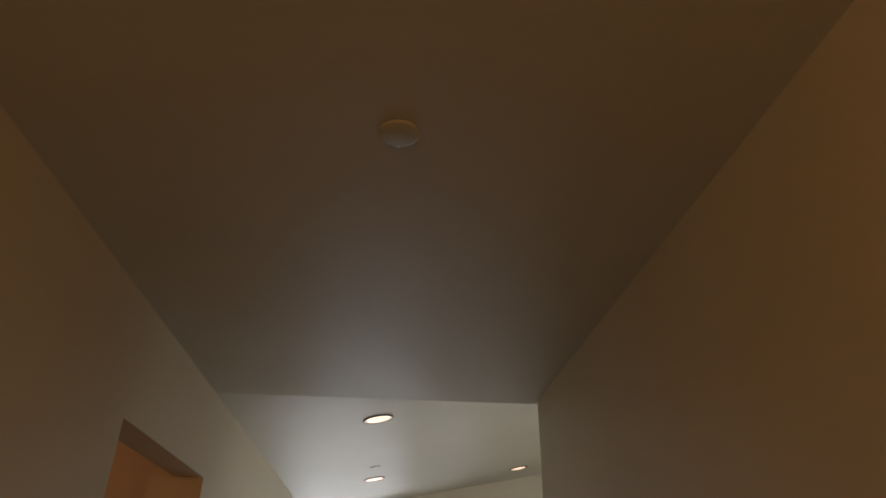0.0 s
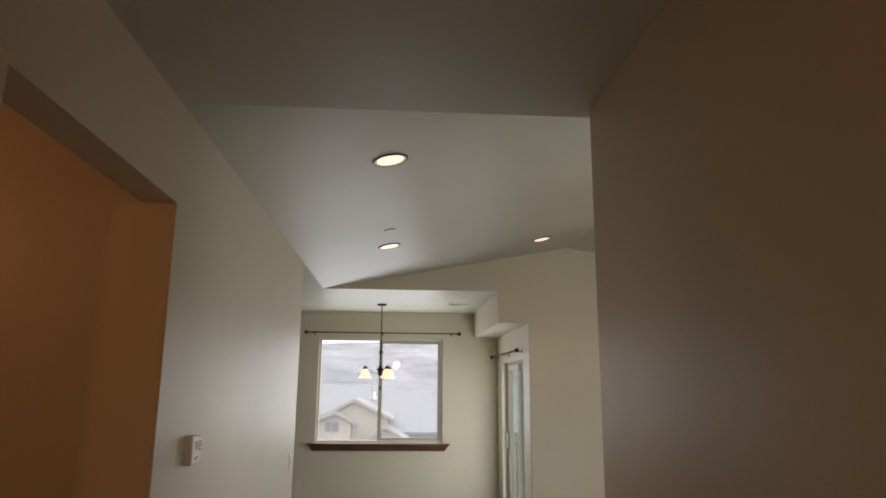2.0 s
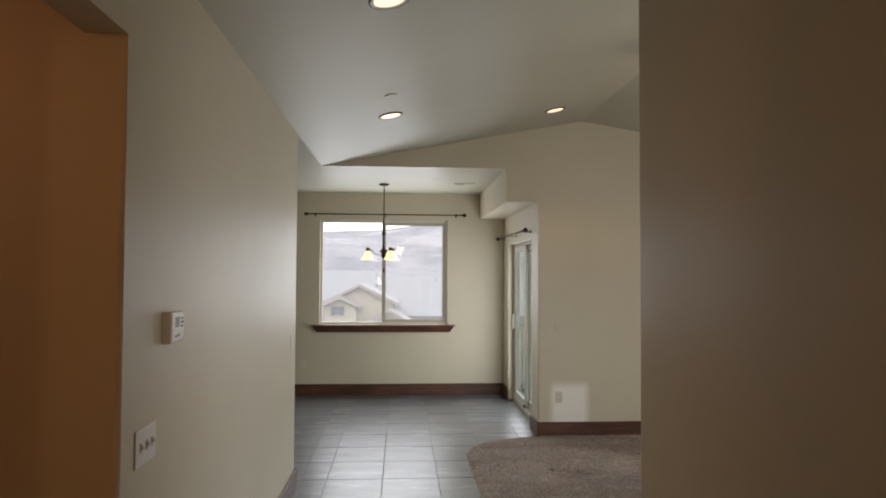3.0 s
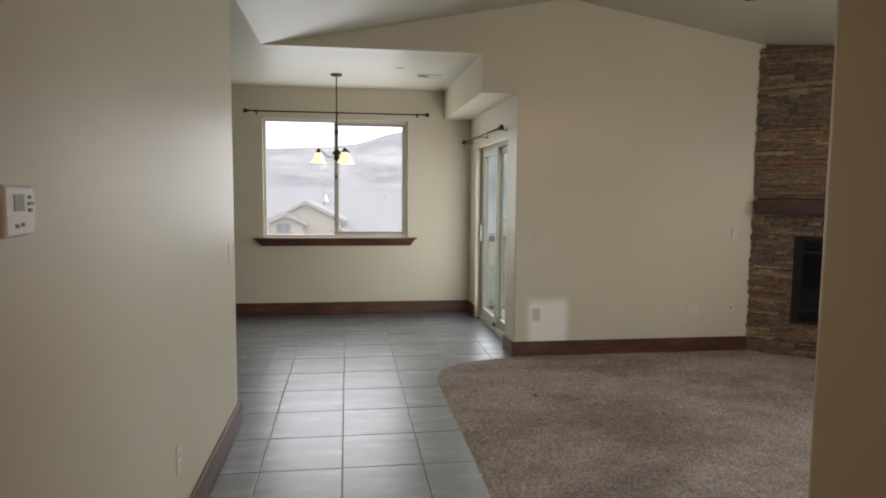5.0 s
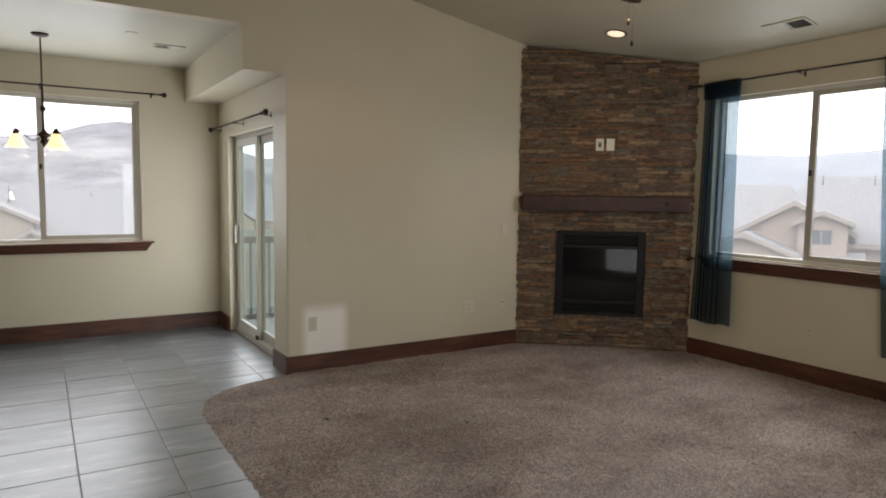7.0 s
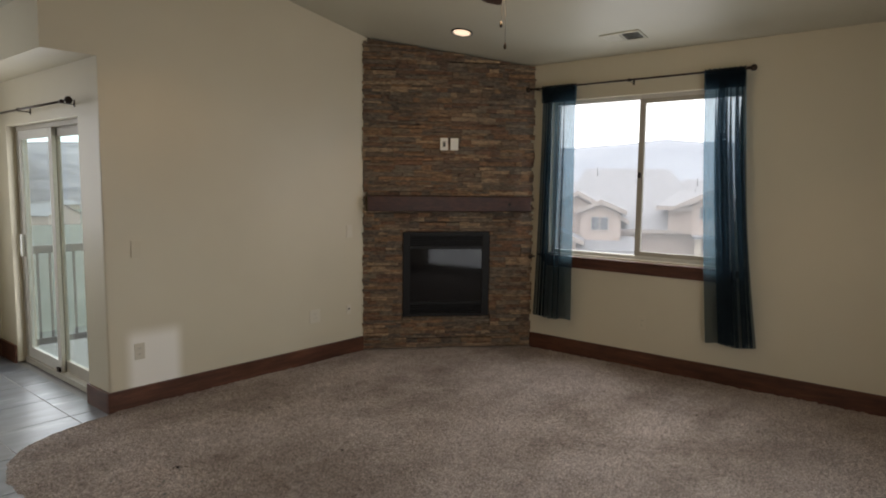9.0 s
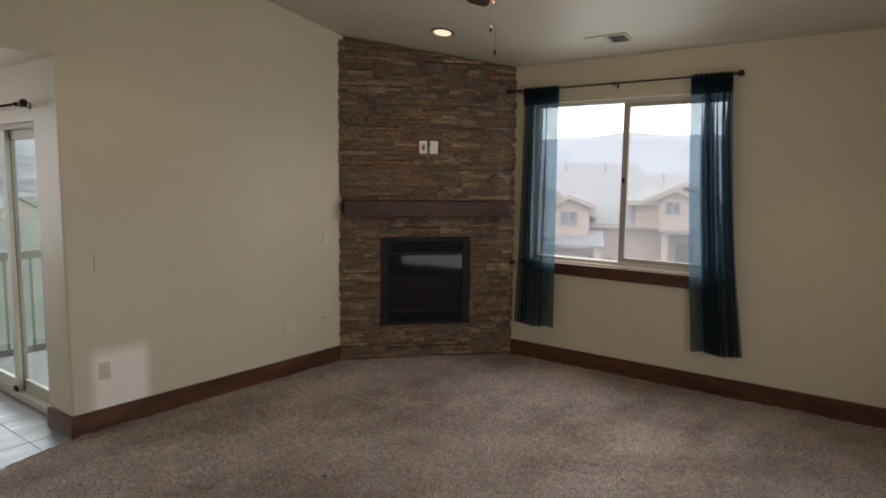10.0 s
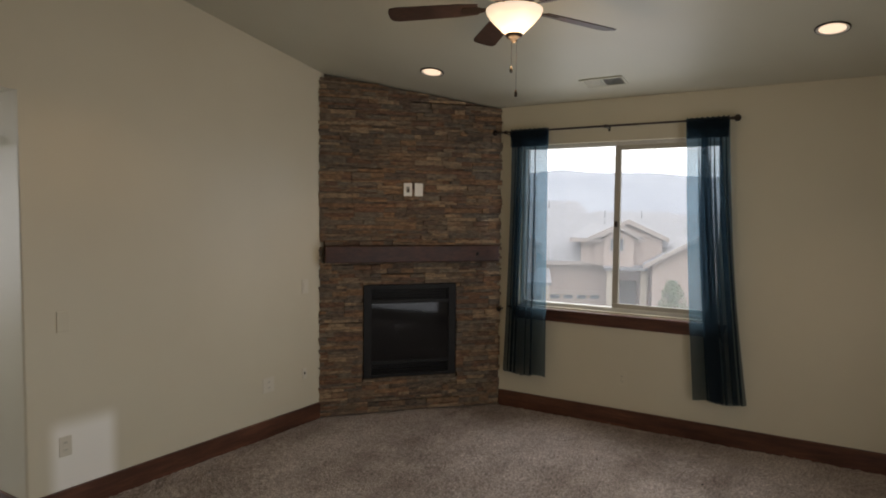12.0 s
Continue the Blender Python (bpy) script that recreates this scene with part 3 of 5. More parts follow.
# ---- curtain rods and curtains ----
def curtain_rod(m, length, label, brackets, cage=False, drop=0.085):
    """Runs along x from 0, the wall at y=0, the rod at -drop."""
    e = thing("curtain_rod", 0, 0, 0, label, "curtain rod")
    part("rod", tube([(0, -drop, 0), (length, -drop, 0)], 0.0085), BRONZE, e)
    for x, k in ((0, -1), (length, 1)):
        bm = lathe([(0.0, -0.026), (0.012, -0.024), (0.022, -0.014), (0.026, 0), (0.022, 0.014), (0.012, 0.024), (0, 0.026)], 16)
        bmesh.ops.transform(bm, matrix=pose(x + k * 0.045, -drop, 0), verts=bm.verts)
        tube([(x, -drop, 0), (x + k * 0.024, -drop, 0)], 0.012, bm=bm)
        part("finial", bm, BRONZE, e)
    for x in brackets:
        bm = tube([(x, 0, -0.012), (x, -drop * 0.6, -0.012), (x, -drop, -0.008)], 0.004)
        box(bm, x - 0.009, x + 0.009, -0.005, 0, -0.03, 0.02, 0.002)
        tube([(x - 0.012, -drop, 0), (x + 0.012, -drop, 0)], 0.014, bm=bm)
        part("bracket", bm, BRONZE, e)
    e.matrix_basis = m
    return e


curtain_rod(pose(-1.10, YD, 2.445), 2.06, "dark bronze curtain rod with ball finials above the dining window", (0.07, 1.02, 1.99))
curtain_rod(pose(XJ, 9.99, 2.125, 0, 0, -90), 1.90, "dark bronze curtain rod above the patio door", (0.06, 0.95, 1.82))
curtain_rod(pose(XR, 6.66, 2.488, 0, 0, -90), 1.92, "dark bronze curtain rod holding two sheer curtains", (0.06, 0.97, 1.86), drop=0.1)


def curtain(name, y_out, y_in, b_out, b_in, z_top, z_bot, seed, label):
    """Gathered sheer hung from the rod: tight folds on the outer side, a flat inner edge."""
    rng = random.Random(seed)
    bm = bmesh.new()
    nu, nv = 300, 44
    ph = [rng.uniform(0, 6.28) for _ in range(6)]
    grid = []
    for j in range(nv + 1):
        v = j / nv
        row = []
        for i in range(nu + 1):
            u = i / nu
            # the outer part doubles back on itself in deep pleats, the inner strip hangs flat
            w = u
            y = (1 - w) * (y_out + (b_out - y_out) * v ** 1.6) + w * (y_in + (b_in - y_in) * v ** 1.4)
            g = 1.0 if u < 0.64 else max(0.12, 1 - (u - 0.64) * 7)
            sway = 0.5 * math.sin(2.6 * v + ph[1]) + 0.3 * math.sin(6 * v + ph[3])
            q = 60 * u + 1.9 * math.sin(11 * u + ph[4]) + ph[0] + sway
            d = g * (0.016 + 0.014 * v) * math.sin(q) + (1 - g) * 0.006 * math.sin(9 * u + ph[2] + 2 * v)
            side = 1 if y_in > y_out else -1
            y += side * g * (0.021 + 0.010 * math.sin(17 * u + ph[3])) * (0.55 + 0.45 * min(1, v * 3)) * math.cos(q + 0.9)
            z = z_top + (z_bot - z_top) * v + 0.008 * math.sin(9 * u + ph[5]) * v
            row.append(bm.verts.new((XR - 0.1 + d * (0.35 + 0.65 * min(1, v * 6)), y, z)))
        grid.append(row)
    for a, b in zip(grid, grid[1:]):
        for i in range(nu):
            bm.faces.new((a[i], a[i + 1], b[i + 1], b[i])).smooth = True
    e = thing(name, XR - 0.1, (y_out + y_in) / 2, z_bot, label, "curtain", "curtains at the window")
    part("cloth", bm, SHEER, e)
    # rod pocket, a second layer round the rod
    bm = bmesh.new()
    loops = []
    for i in range(61):
        u = i / 60
        y = y_out + (y_in - y_out) * u
        r = 0.016 + 0.004 * math.sin(50 * u + ph[0])
        loops.append([bm.verts.new((XR - 0.1 + r * math.sin(a), y, 2.488 + r * math.cos(a) * 1.2 - (0.045 if 2 < a < 4.5 else 0))) for a in (0, 0.8, 1.6, 2.4, 3.14, 3.9, 4.7, 5.5)])
    for a, b in zip(loops, loops[1:]):
        for k in range(8): bm.faces.new((a[k], a[(k + 1) % 8], b[(k + 1) % 8], b[k])).smooth = True
    part("rod_pocket", bm, SHEER, e)
    # the stitched heading under the rod: two more layers, finely gathered
    bm = bmesh.new()
    for off in (-0.012, 0.012):
        rows = []
        for j in range(5):
            rows.append([bm.verts.new((XR - 0.1 + off + 0.006 * math.sin(1.15 * i + ph[1] + 0.5 * off), y_out + (y_in - y_out) * i / 150, 2.472 - 0.030 * j)) for i in range(151)])
        for a, b in zip(rows, rows[1:]):
            for i in range(150): bm.faces.new((a[i], a[i + 1], b[i + 1], b[i])).smooth = True
    part("heading", bm, SHEER, e, "darker gathered heading")
    return e


curtain("curtain", 6.545, 6.195, 6.605, 6.185, 2.48, 0.335, 3, "sheer dark teal curtain hanging from a bronze rod")
curtain("curtain", 4.752, 5.055, 4.578, 4.95, 2.48, 0.34, 8, "longer sheer dark teal curtain hanging from a bronze rod")
hb = thing("curtain_holdback", XR, 6.66, 0.9, "small dark bronze curtain holdback on the wall", "holdback")
bm = tube([(XR, 6.655, 0.895), (XR - 0.07, 6.655, 0.895)], 0.008)
part("arm", bm, BRONZE, hb)
bm = lathe([(0, 0), (0.02, 0.003), (0.022, 0.012), (0.0, 0.018)], 14)
bmesh.ops.transform(bm, matrix=pose(XR - 0.07, 6.655, 0.895, 0, -90, 0), verts=bm.verts)
part("knob", bm, BRONZE, hb)

# ---- corner fireplace ----
P1, P2 = Vector((3.91, YB, 0)), Vector((XR, 6.69, 0))
U = (P2 - P1).normalized()
FL = (P2 - P1).length
N = Vector((U.y, -U.x, 0))                    # out of the wall, into the room
if N.y > 0: N = -N
FRAME = Matrix(((U.x, -N.x, 0, P1.x), (U.y, -N.y, 0, P1.y), (0, 0, 1, 0), (0, 0, 0, 1)))   # x along the face, y into the wall
fire = thing("fireplace", (P1.x + P2.x) / 2, (P1.y + P2.y) / 2, 0, "corner fireplace faced in rough brown ledger stone with wood mantel", "fireplace")
FS0, FS1, FZ0, FZ1 = 0.379, 1.219, 0.310, 1.130


def face_top(s):
    return vault(P1.x + U.x * s - N.x * 0.0)


def put(bm, m=FRAME):
    bmesh.ops.transform(bm, matrix=m, verts=bm.verts)
    bmesh.ops.recalc_face_normals(bm, faces=bm.faces)
    return bm


bm = bmesh.new()
for s0, s1, z0, z1 in ((0.0, FS0, 0, None), (FS1, FL, 0, None), (FS0, FS1, 0, FZ0), (FS0, FS1, FZ1, None)):
    prism([(s0, z0), (s1, z0), (s1, face_top(s1) - 0.002 if z1 is None else z1), (s0, face_top(s0) - 0.002 if z1 is None else z1)], "y", 0.035, 0.065, bm)
part("backing", put(bm), MORTAR, fire)

rng = random.Random(11)


def ledger(bm, s0, s1, z0, z1, d):
    """One split stone: a rough chamfered block, d proud."""
    g, c = 0.0001, min(0.002, (z1 - z0) * 0.10)
    j = lambda k=0.002: rng.uniform(-k, k)
    s0, s1, z0, z1 = s0 + g, s1 - g, z0 + g, z1 - g
    back = [bm.verts.new((s, 0.036, z)) for s, z in ((s0, z0), (s1, z0), (s1, z1), (s0, z1))]
    rim = [bm.verts.new((s + j(), -d + 0.0035 + j(0.0015), z + j(0.001))) for s, z in ((s0, z0), (s1, z0), (s1, z1), (s0, z1))]
    k = rng.uniform(0.3, 0.7)
    sm = s0 + (s1 - s0) * k
    f = [bm.verts.new((s, -d - rng.uniform(0, 0.006), z)) for s, z in ((s0 + c, z0 + c), (sm, z0 + c + j(0.001)), (s1 - c, z0 + c), (s1 - c, z1 - c), (sm, z1 - c + j(0.001)), (s0 + c, z1 - c))]
    fs = []
    for a in range(4): fs.append((back[a], back[(a + 1) % 4], rim[(a + 1) % 4], rim[a]))
    fs += [(rim[0], rim[1], f[2], f[1], f[0]), (rim[1], rim[2], f[3], f[2]), (rim[2], rim[3], f[5], f[4], f[3]), (rim[3], rim[0], f[0], f[5]), (f[0], f[1], f[4], f[5]), (f[1], f[2], f[3], f[4])]
    for q in fs: bm.faces.new(q)


MZ0, MZ1 = 1.330, 1.475
HOLES = ((FS0 - 0.004, FS1 + 0.004, FZ0 - 0.004, FZ1 + 0.004), (0.025, 1.615, MZ0 - 0.003, MZ1 + 0.003))


def around_holes(a, b, z0, z1):
    """What is left of one stone beside, under and over the firebox and the mantel."""
    left = [(a, b, z0, z1)]
    for h0, h1, k0, k1 in HOLES:
        out = []
        for a, b, z0, z1 in left:
            if b <= h0 or a >= h1 or z1 <= k0 or z0 >= k1:
                out.append((a, b, z0, z1))
                continue
            out += [(a, min(b, h0), z0, z1), (max(a, h1), b, z0, z1), (max(a, h0), min(b, h1), z0, min(z1, k0)), (max(a, h0), min(b, h1), max(z0, k1), z1)]
        left = [q for q in out if q[1] - q[0] > 0.02 and q[3] - q[2] > 0.008]
    return left


stones = []
z = 0.004
while z < 2.95:
    # a band of two to four thin rows, broken into short panels so that no course runs through
    band = rng.uniform(0.075, 0.125)
    s = -rng.uniform(0.0, 0.25)
    while s < FL:
        e1 = s + rng.uniform(0.28, 0.58)
        if FL - e1 < 0.10: e1 = FL + 0.03
        cuts = [0.0]
        while band - cuts[-1] > 0.040: cuts.append(cuts[-1] + rng.choice((0.012, 0.016, 0.021, 0.026, 0.032, 0.042)))
        cuts.append(band)
        for c0, c1 in zip(cuts, cuts[1:]):
            if c1 - c0 < 0.008: continue
            a = s
            while a < e1 - 0.005:
                b = a + rng.choice((0.06, 0.10, 0.14, 0.19, 0.26, 0.36)) * rng.uniform(0.85, 1.15)
                if e1 - b < 0.05: b = e1
                a0, b0 = max(a, rng.uniform(-0.014, 0.008)), min(b, FL + rng.uniform(-0.012, 0.012))
                zt = min(z + c1, face_top(max(a0, b0)) - 0.008)
                if b0 - a0 > 0.025 and zt - z - c0 > 0.010:
                    d = rng.choice((0.0, 0.003, 0.006, 0.008, 0.011, 0.015)) + rng.uniform(-0.001, 0.003)
                    stones += [(*q, d) for q in around_holes(a0, b0, z + c0, zt)]
                a = b
        s = e1
    z += band

# mantel beam
bm = bmesh.new()
box(bm, 0.040, 1.605, -0.085, 0.034, MZ0, MZ1, 0.009)
for v in bm.verts:
    v.co += Vector((0, 0.004 * noise.noise(v.co * 9), 0.003 * noise.noise(v.co * 5 + Vector((3, 0, 0)))))
mantel = part("mantel", put(bm), BEAM, fire, "dark stained timber mantel beam")
bm = lathe([(0, 0), (0.014, 0), (0.014, 0.006), (0.006, 0.008), (0, 0.008)], 14)
bmesh.ops.transform(bm, matrix=FRAME @ pose(1.394, -0.085, 1.402, 90, 0, 0), verts=bm.verts)
part("bolt_head", bm, DARK_SLOT, mantel, "dark bolt head")

# firebox
fb = part("firebox", put(boxes((FS0, FS1, 0.24, 0.25, FZ0, FZ1), (FS0, FS0 + 0.02, 0.0, 0.24, FZ0, FZ1), (FS1 - 0.02, FS1, 0.0, 0.24, FZ0, FZ1), (FS0, FS1, 0.0, 0.24, FZ0, FZ0 + 0.02), (FS0, FS1, 0.0, 0.24, FZ1 - 0.02, FZ1))), BLACK, fire, "black metal firebox")
g0, g1, h0, h1 = 0.448, 1.150, 0.455, 0.965
for r in ((FS0, g0, -0.012, 0.01, FZ0, FZ1), (g1, FS1, -0.012, 0.01, FZ0, FZ1), (g0, g1, -0.012, 0.01, h1, 1.0), (g0, g1, -0.012, 0.01, 0.425, h0), (g0, g1, -0.012, 0.01, FZ1 - 0.035, FZ1), (g0, g1, -0.012, 0.01, FZ0, FZ0 + 0.03)):
    part("surround_bar", put(boxes(r, bevel=0.003)), BLACK, fb)
for z in (1.012, 1.035, 1.058, 1.081): part("louver", put(boxes((g0, g1, -0.004, 0.012, z, z + 0.012), bevel=0.002)), BLACK, fb)
for z in (0.347, 0.367, 0.387, 0.407): part("louver", put(boxes((g0, g1, -0.004, 0.012, z, z + 0.010), bevel=0.002)), BLACK, fb)
part("fire_glass", put(boxes((g0 - 0.004, g1 + 0.004, 0.002, 0.007, h0 - 0.004, h1 + 0.004))), FIRE_GLASS, fb, "dark reflective fire glass")

# ---- wall plates ----
def plate(name, label, category, kind, m, w=0.072, h=0.117, mat=None):
    """Cover plate on a wall: x along it, y into it, front at -y."""
    e = thing(name, 0, 0, 0, label, category)
    mat = mat or IVORY
    part("cover", boxes((-w / 2, w / 2, -0.006, 0, -h / 2, h / 2), bevel=0.0025), mat, e)
    if kind == "outlet":
        for z in (-0.021, 0.021):
            f = part("receptacle", boxes((-0.016, 0.016, -0.008, -0.005, z - 0.013, z + 0.013), bevel=0.002), mat, e)
            for x in (-0.006, 0.006): part("slot", boxes((x - 0.0012, x + 0.0012, -0.0085, -0.006, z - 0.003, z + 0.006)), DARK_SLOT, f)
    if kind == "switch":
        part("rocker", boxes((-0.016, 0.016, -0.009, -0.005, -0.033, 0.033), bevel=0.002), mat, e)
    if kind == "triple":
        for x in (-0.046, 0, 0.046):
            part("toggle_slot", boxes((x - 0.006, x + 0.006, -0.0072, -0.005, -0.014, 0.014)), GREY_PLASTIC, e)
            part("toggle", boxes((x - 0.004, x + 0.004, -0.016, -0.005, -0.004, 0.008), bevel=0.001), PLASTIC, e)
    if kind == "coax":
        part("jack", boxes((-0.006, 0.006, -0.012, -0.005, -0.004, 0.012), bevel=0.002), DARK_SLOT, e)
    if kind == "media":
        part("recess", boxes((-0.014, 0.014, -0.0075, -0.005, -0.026, 0.026), bevel=0.002), GREY_PLASTIC, e)
        part("cable_stub", tube([(0.0, -0.006, -0.012), (0.0, -0.02, -0.008), (0.002, -0.024, 0.006)], 0.008), DARK_SLOT, e)
    e.matrix_basis = m
    return e


plate("wall_outlet", "ivory duplex wall outlet in the painted-in pool of light", "outlet", "outlet", pose(1.772, YB, 0.385))
plate("wall_outlet", "ivory two-gang wall plate low on the wall", "outlet", "outlet", pose(3.33, YB, 0.405), 0.115)
plate("coax_plate", "ivory wall plate with a dark cable jack", "wall plate", "coax", pose(3.725, YB, 0.415), 0.05, 0.09)
plate("light_switch", "ivory rocker switch beside the fireplace", "switch", "switch", pose(3.735, YB, 1.145))
plate("blank_plate", "blank wall plate painted over in wall cream", "wall plate", "blank", pose(1.772, YB, 1.115), 0.072, 0.117, WALL)
plate("wall_outlet", "duplex outlet painted over in wall cream below the window", "outlet", "outlet", pose(XR, 5.53, 0.395, 0, 0, -90), mat=WALL)
plate("wall_outlet", "ivory duplex outlet low on the dining wall", "outlet", "outlet", pose(-1.17, YD, 0.405))
plate("light_switch", "white rocker switch at the end of the hall wall", "switch", "switch", pose(XL, 6.06, 1.14, 0, 0, 90), 0.072, 0.117, PLASTIC)
plate("wall_outlet", "ivory duplex outlet low on the hall wall", "outlet", "outlet", pose(XL, 4.77, 0.38, 0, 0, 90))
plate("light_switch", "white three-gang toggle switch plate by the doorway", "switch", "triple", pose(XL, 3.25, 1.112, 0, 0, 90), 0.165, 0.117, PLASTIC)
plate("media_plate", "white media wall plate set in the stone above the mantel", "wall plate", "media", FRAME @ pose(0.762, -0.022, 1.965), 0.075, 0.115, PLASTIC)
plate("blank_plate", "blank white wall plate set in the stone above the mantel", "wall plate", "blank", FRAME @ pose(0.860, -0.022, 1.965), 0.075, 0.115, PLASTIC)

TH = 3.437
th = thing("thermostat", XL, TH, 1.456, "white wall thermostat with grey display and round buttons", "thermostat")
bm = bmesh.new()
prism([(TH - 0.065, 1.400), (TH + 0.050, 1.402), (TH + 0.062, 1.418), (TH + 0.066, 1.456), (TH + 0.062, 1.494), (TH + 0.050, 1.508), (TH - 0.065, 1.510)], "x", XL, XL + 0.034, bm)
bmesh.ops.bevel(bm, geom=[e for e in bm.edges if all(v.co.x > XL + 0.03 for v in e.verts)], offset=0.007, segments=3, affect="EDGES", profile=0.5)
part("housing", bm, PLASTIC, th)
part("display", boxes((XL + 0.0335, XL + 0.0355, TH - 0.030, TH + 0.012, 1.455, 1.490), bevel=0.0008), GREY_PLASTIC, th, "grey display")
for y, z, w in ((TH + 0.038, 1.484, 0.007), (TH + 0.040, 1.470, 0.012), (TH + 0.038, 1.456, 0.007), (TH - 0.022, 1.424, 0.006), (TH + 0.004, 1.426, 0.006)):
    part("button", boxes((XL + 0.0335, XL + 0.037, y - w, y + w, z - 0.004, z + 0.004), bevel=0.0015), GREY_PLASTIC, th)

th.location += Vector((0, 0.01, 0.016))


# ---- lamps and ceiling fittings ----
def on_vault(x, y, drop=0.0):
    a = math.degrees(math.atan(SL if x < RX else -SR))
    return pose(x, y, vault(x) - drop, 0, -a, 0)


def can_light():
    e = thing("recessed_light", 0, 0, 0, "recessed round ceiling light with dark-edged white trim, lit", "ceiling light", "recessed lights in the vault")
    part("trim", lathe([(0.095, 0.0), (0.095, -0.005), (0.092, -0.007), (0.088, -0.007), (0.086, -0.004), (0.084, 0.0)], 36), BRONZE, e, "dark rim")
    part("baffle", lathe([(0.087, -0.0065), (0.078, -0.006), (0.070, -0.002)], 36), PLASTIC, e)
    part("lamp_face", lathe([(0.072, -0.003), (0.04, -0.006), (0, -0.007)], 36), CAN_GLOW, e, "glowing warm lamp")
    return e


CANS = ((0.074, 3.98), (0.048, 6.14), (1.546, 6.98), (4.19, 6.835), (4.285, 4.09))
first = can_light()
for i, (x, y) in enumerate(CANS):
    m = on_vault(x, y, 0.001)
    if i: copy_thing(first, m)
for x, y in CANS:
    lamp("recessed_light_beam", "SPOT", on_vault(x, y, 0.03), 11, (1.0, 0.68, 0.40), radius=0.05, cone=radians(100))
first.matrix_basis = on_vault(*CANS[0], 0.001)


def disc(m, r, label):
    e = solid("ceiling_disc", lathe([(0, -0.006), (r * 0.86, -0.006), (r * 0.97, -0.0045), (r, -0.002), (r, 0.0), (0, 0)], 32), CEIL, label, "detector")
    e.matrix_basis = m
    return e


disc(pose(0.114, 1.007, FLAT - 0.0005), 0.043, "round flush ceiling cover in the hall")
disc(on_vault(0.058, 5.56, 0.0005), 0.042, "round flush detector on the vault")
disc(pose(0.557, 8.63, FLAT - 0.0005), 0.05, "round flush detector on the dining ceiling")


def vent(m, w, d, label):
    """Ceiling register: frame, two banks of slats."""
    e = thing("ceiling_vent", 0, 0, 0, label, "air vent")
    part("backing", boxes((-w / 2 + 0.01, w / 2 - 0.01, -d / 2 + 0.01, d / 2 - 0.01, -0.002, 0)), DARK_SLOT, e)
    f = 0.018
    part("frame", boxes((-w / 2, w / 2, -d / 2, -d / 2 + f, -0.009, 0), (-w / 2, w / 2, d / 2 - f, d / 2, -0.009, 0), (-w / 2, -w / 2 + f, -d / 2 + f, d / 2 - f, -0.009, 0), (w / 2 - f, w / 2, -d / 2 + f, d / 2 - f, -0.009, 0),
                       (-0.005, 0.005, -d / 2 + f, d / 2 - f, -0.009, 0), bevel=0.002), CEIL, e)
    for side in (-1, 1):
        k = 7
        for i in range(k):
            x = side * (0.012 + (w / 2 - f - 0.012) * (i + 0.5) / k)
            bm = boxes((-0.0065, 0.0065, -d / 2 + f, d / 2 - f, -0.0006, 0.0006))
            bmesh.ops.transform(bm, matrix=pose(x, 0, -0.006, 0, 38 * side, 0), verts=bm.verts)
            part("slat", bm, CEIL, e)
    e.matrix_basis = m
    return e


vent(pose(0.90, 9.0, FLAT - 0.0005), 0.26, 0.16, "cream ceiling air vent in the dining room")
vent(on_vault(4.76, 5.62, 0.001) @ pose(0, 0, 0, 0, 0, 90), 0.34, 0.18, "cream ceiling air vent near the window")

# ceiling fan
FX, FY, BZ = 2.905, 5.485, 2.79
fan = thing("ceiling_fan", FX, FY, vault(FX), "bronze ceiling fan with five dark blades and lit alabaster bowl", "ceiling fan")
at = (FX, FY, 0)
part("canopy", lathe([(0.0, vault(FX) + 0.01), (0.07, vault(FX) + 0.01), (0.068, 3.06), (0.03, 3.03), (0.0, 3.03)], 28, at=at), BRONZE, fan)
part("downrod", tube([(FX, FY, 3.04), (FX, FY, 2.94)], 0.012), BRONZE, fan)
part("motor_housing", lathe([(0, 2.95), (0.04, 2.95), (0.075, 2.93), (0.105, 2.90), (0.11, 2.86), (0.10, 2.83), (0.07, 2.815), (0.06, 2.805), (0.0, 2.805)], 32, at=at), BRONZE, fan)
part("light_fitter", lathe([(0, 2.806), (0.062, 2.806), (0.085, 2.797), (0.09, 2.785), (0.0, 2.785)], 32, at=at), BRONZE, fan)
bowl = part("bowl", lathe([(0.146, 2.788), (0.148, 2.78), (0.143, 2.765), (0.127, 2.74), (0.104, 2.715), (0.080, 2.692), (0.055, 2.668), (0.035, 2.655), (0.0, 2.652)], 40, at=at), BOWL, fan, "glowing alabaster glass bowl")
part("finial", lathe([(0, 2.662), (0.044, 2.662), (0.046, 2.652), (0.034, 2.64), (0.014, 2.63), (0.012, 2.62), (0, 2.614)], 20, at=at), BRONZE, fan)
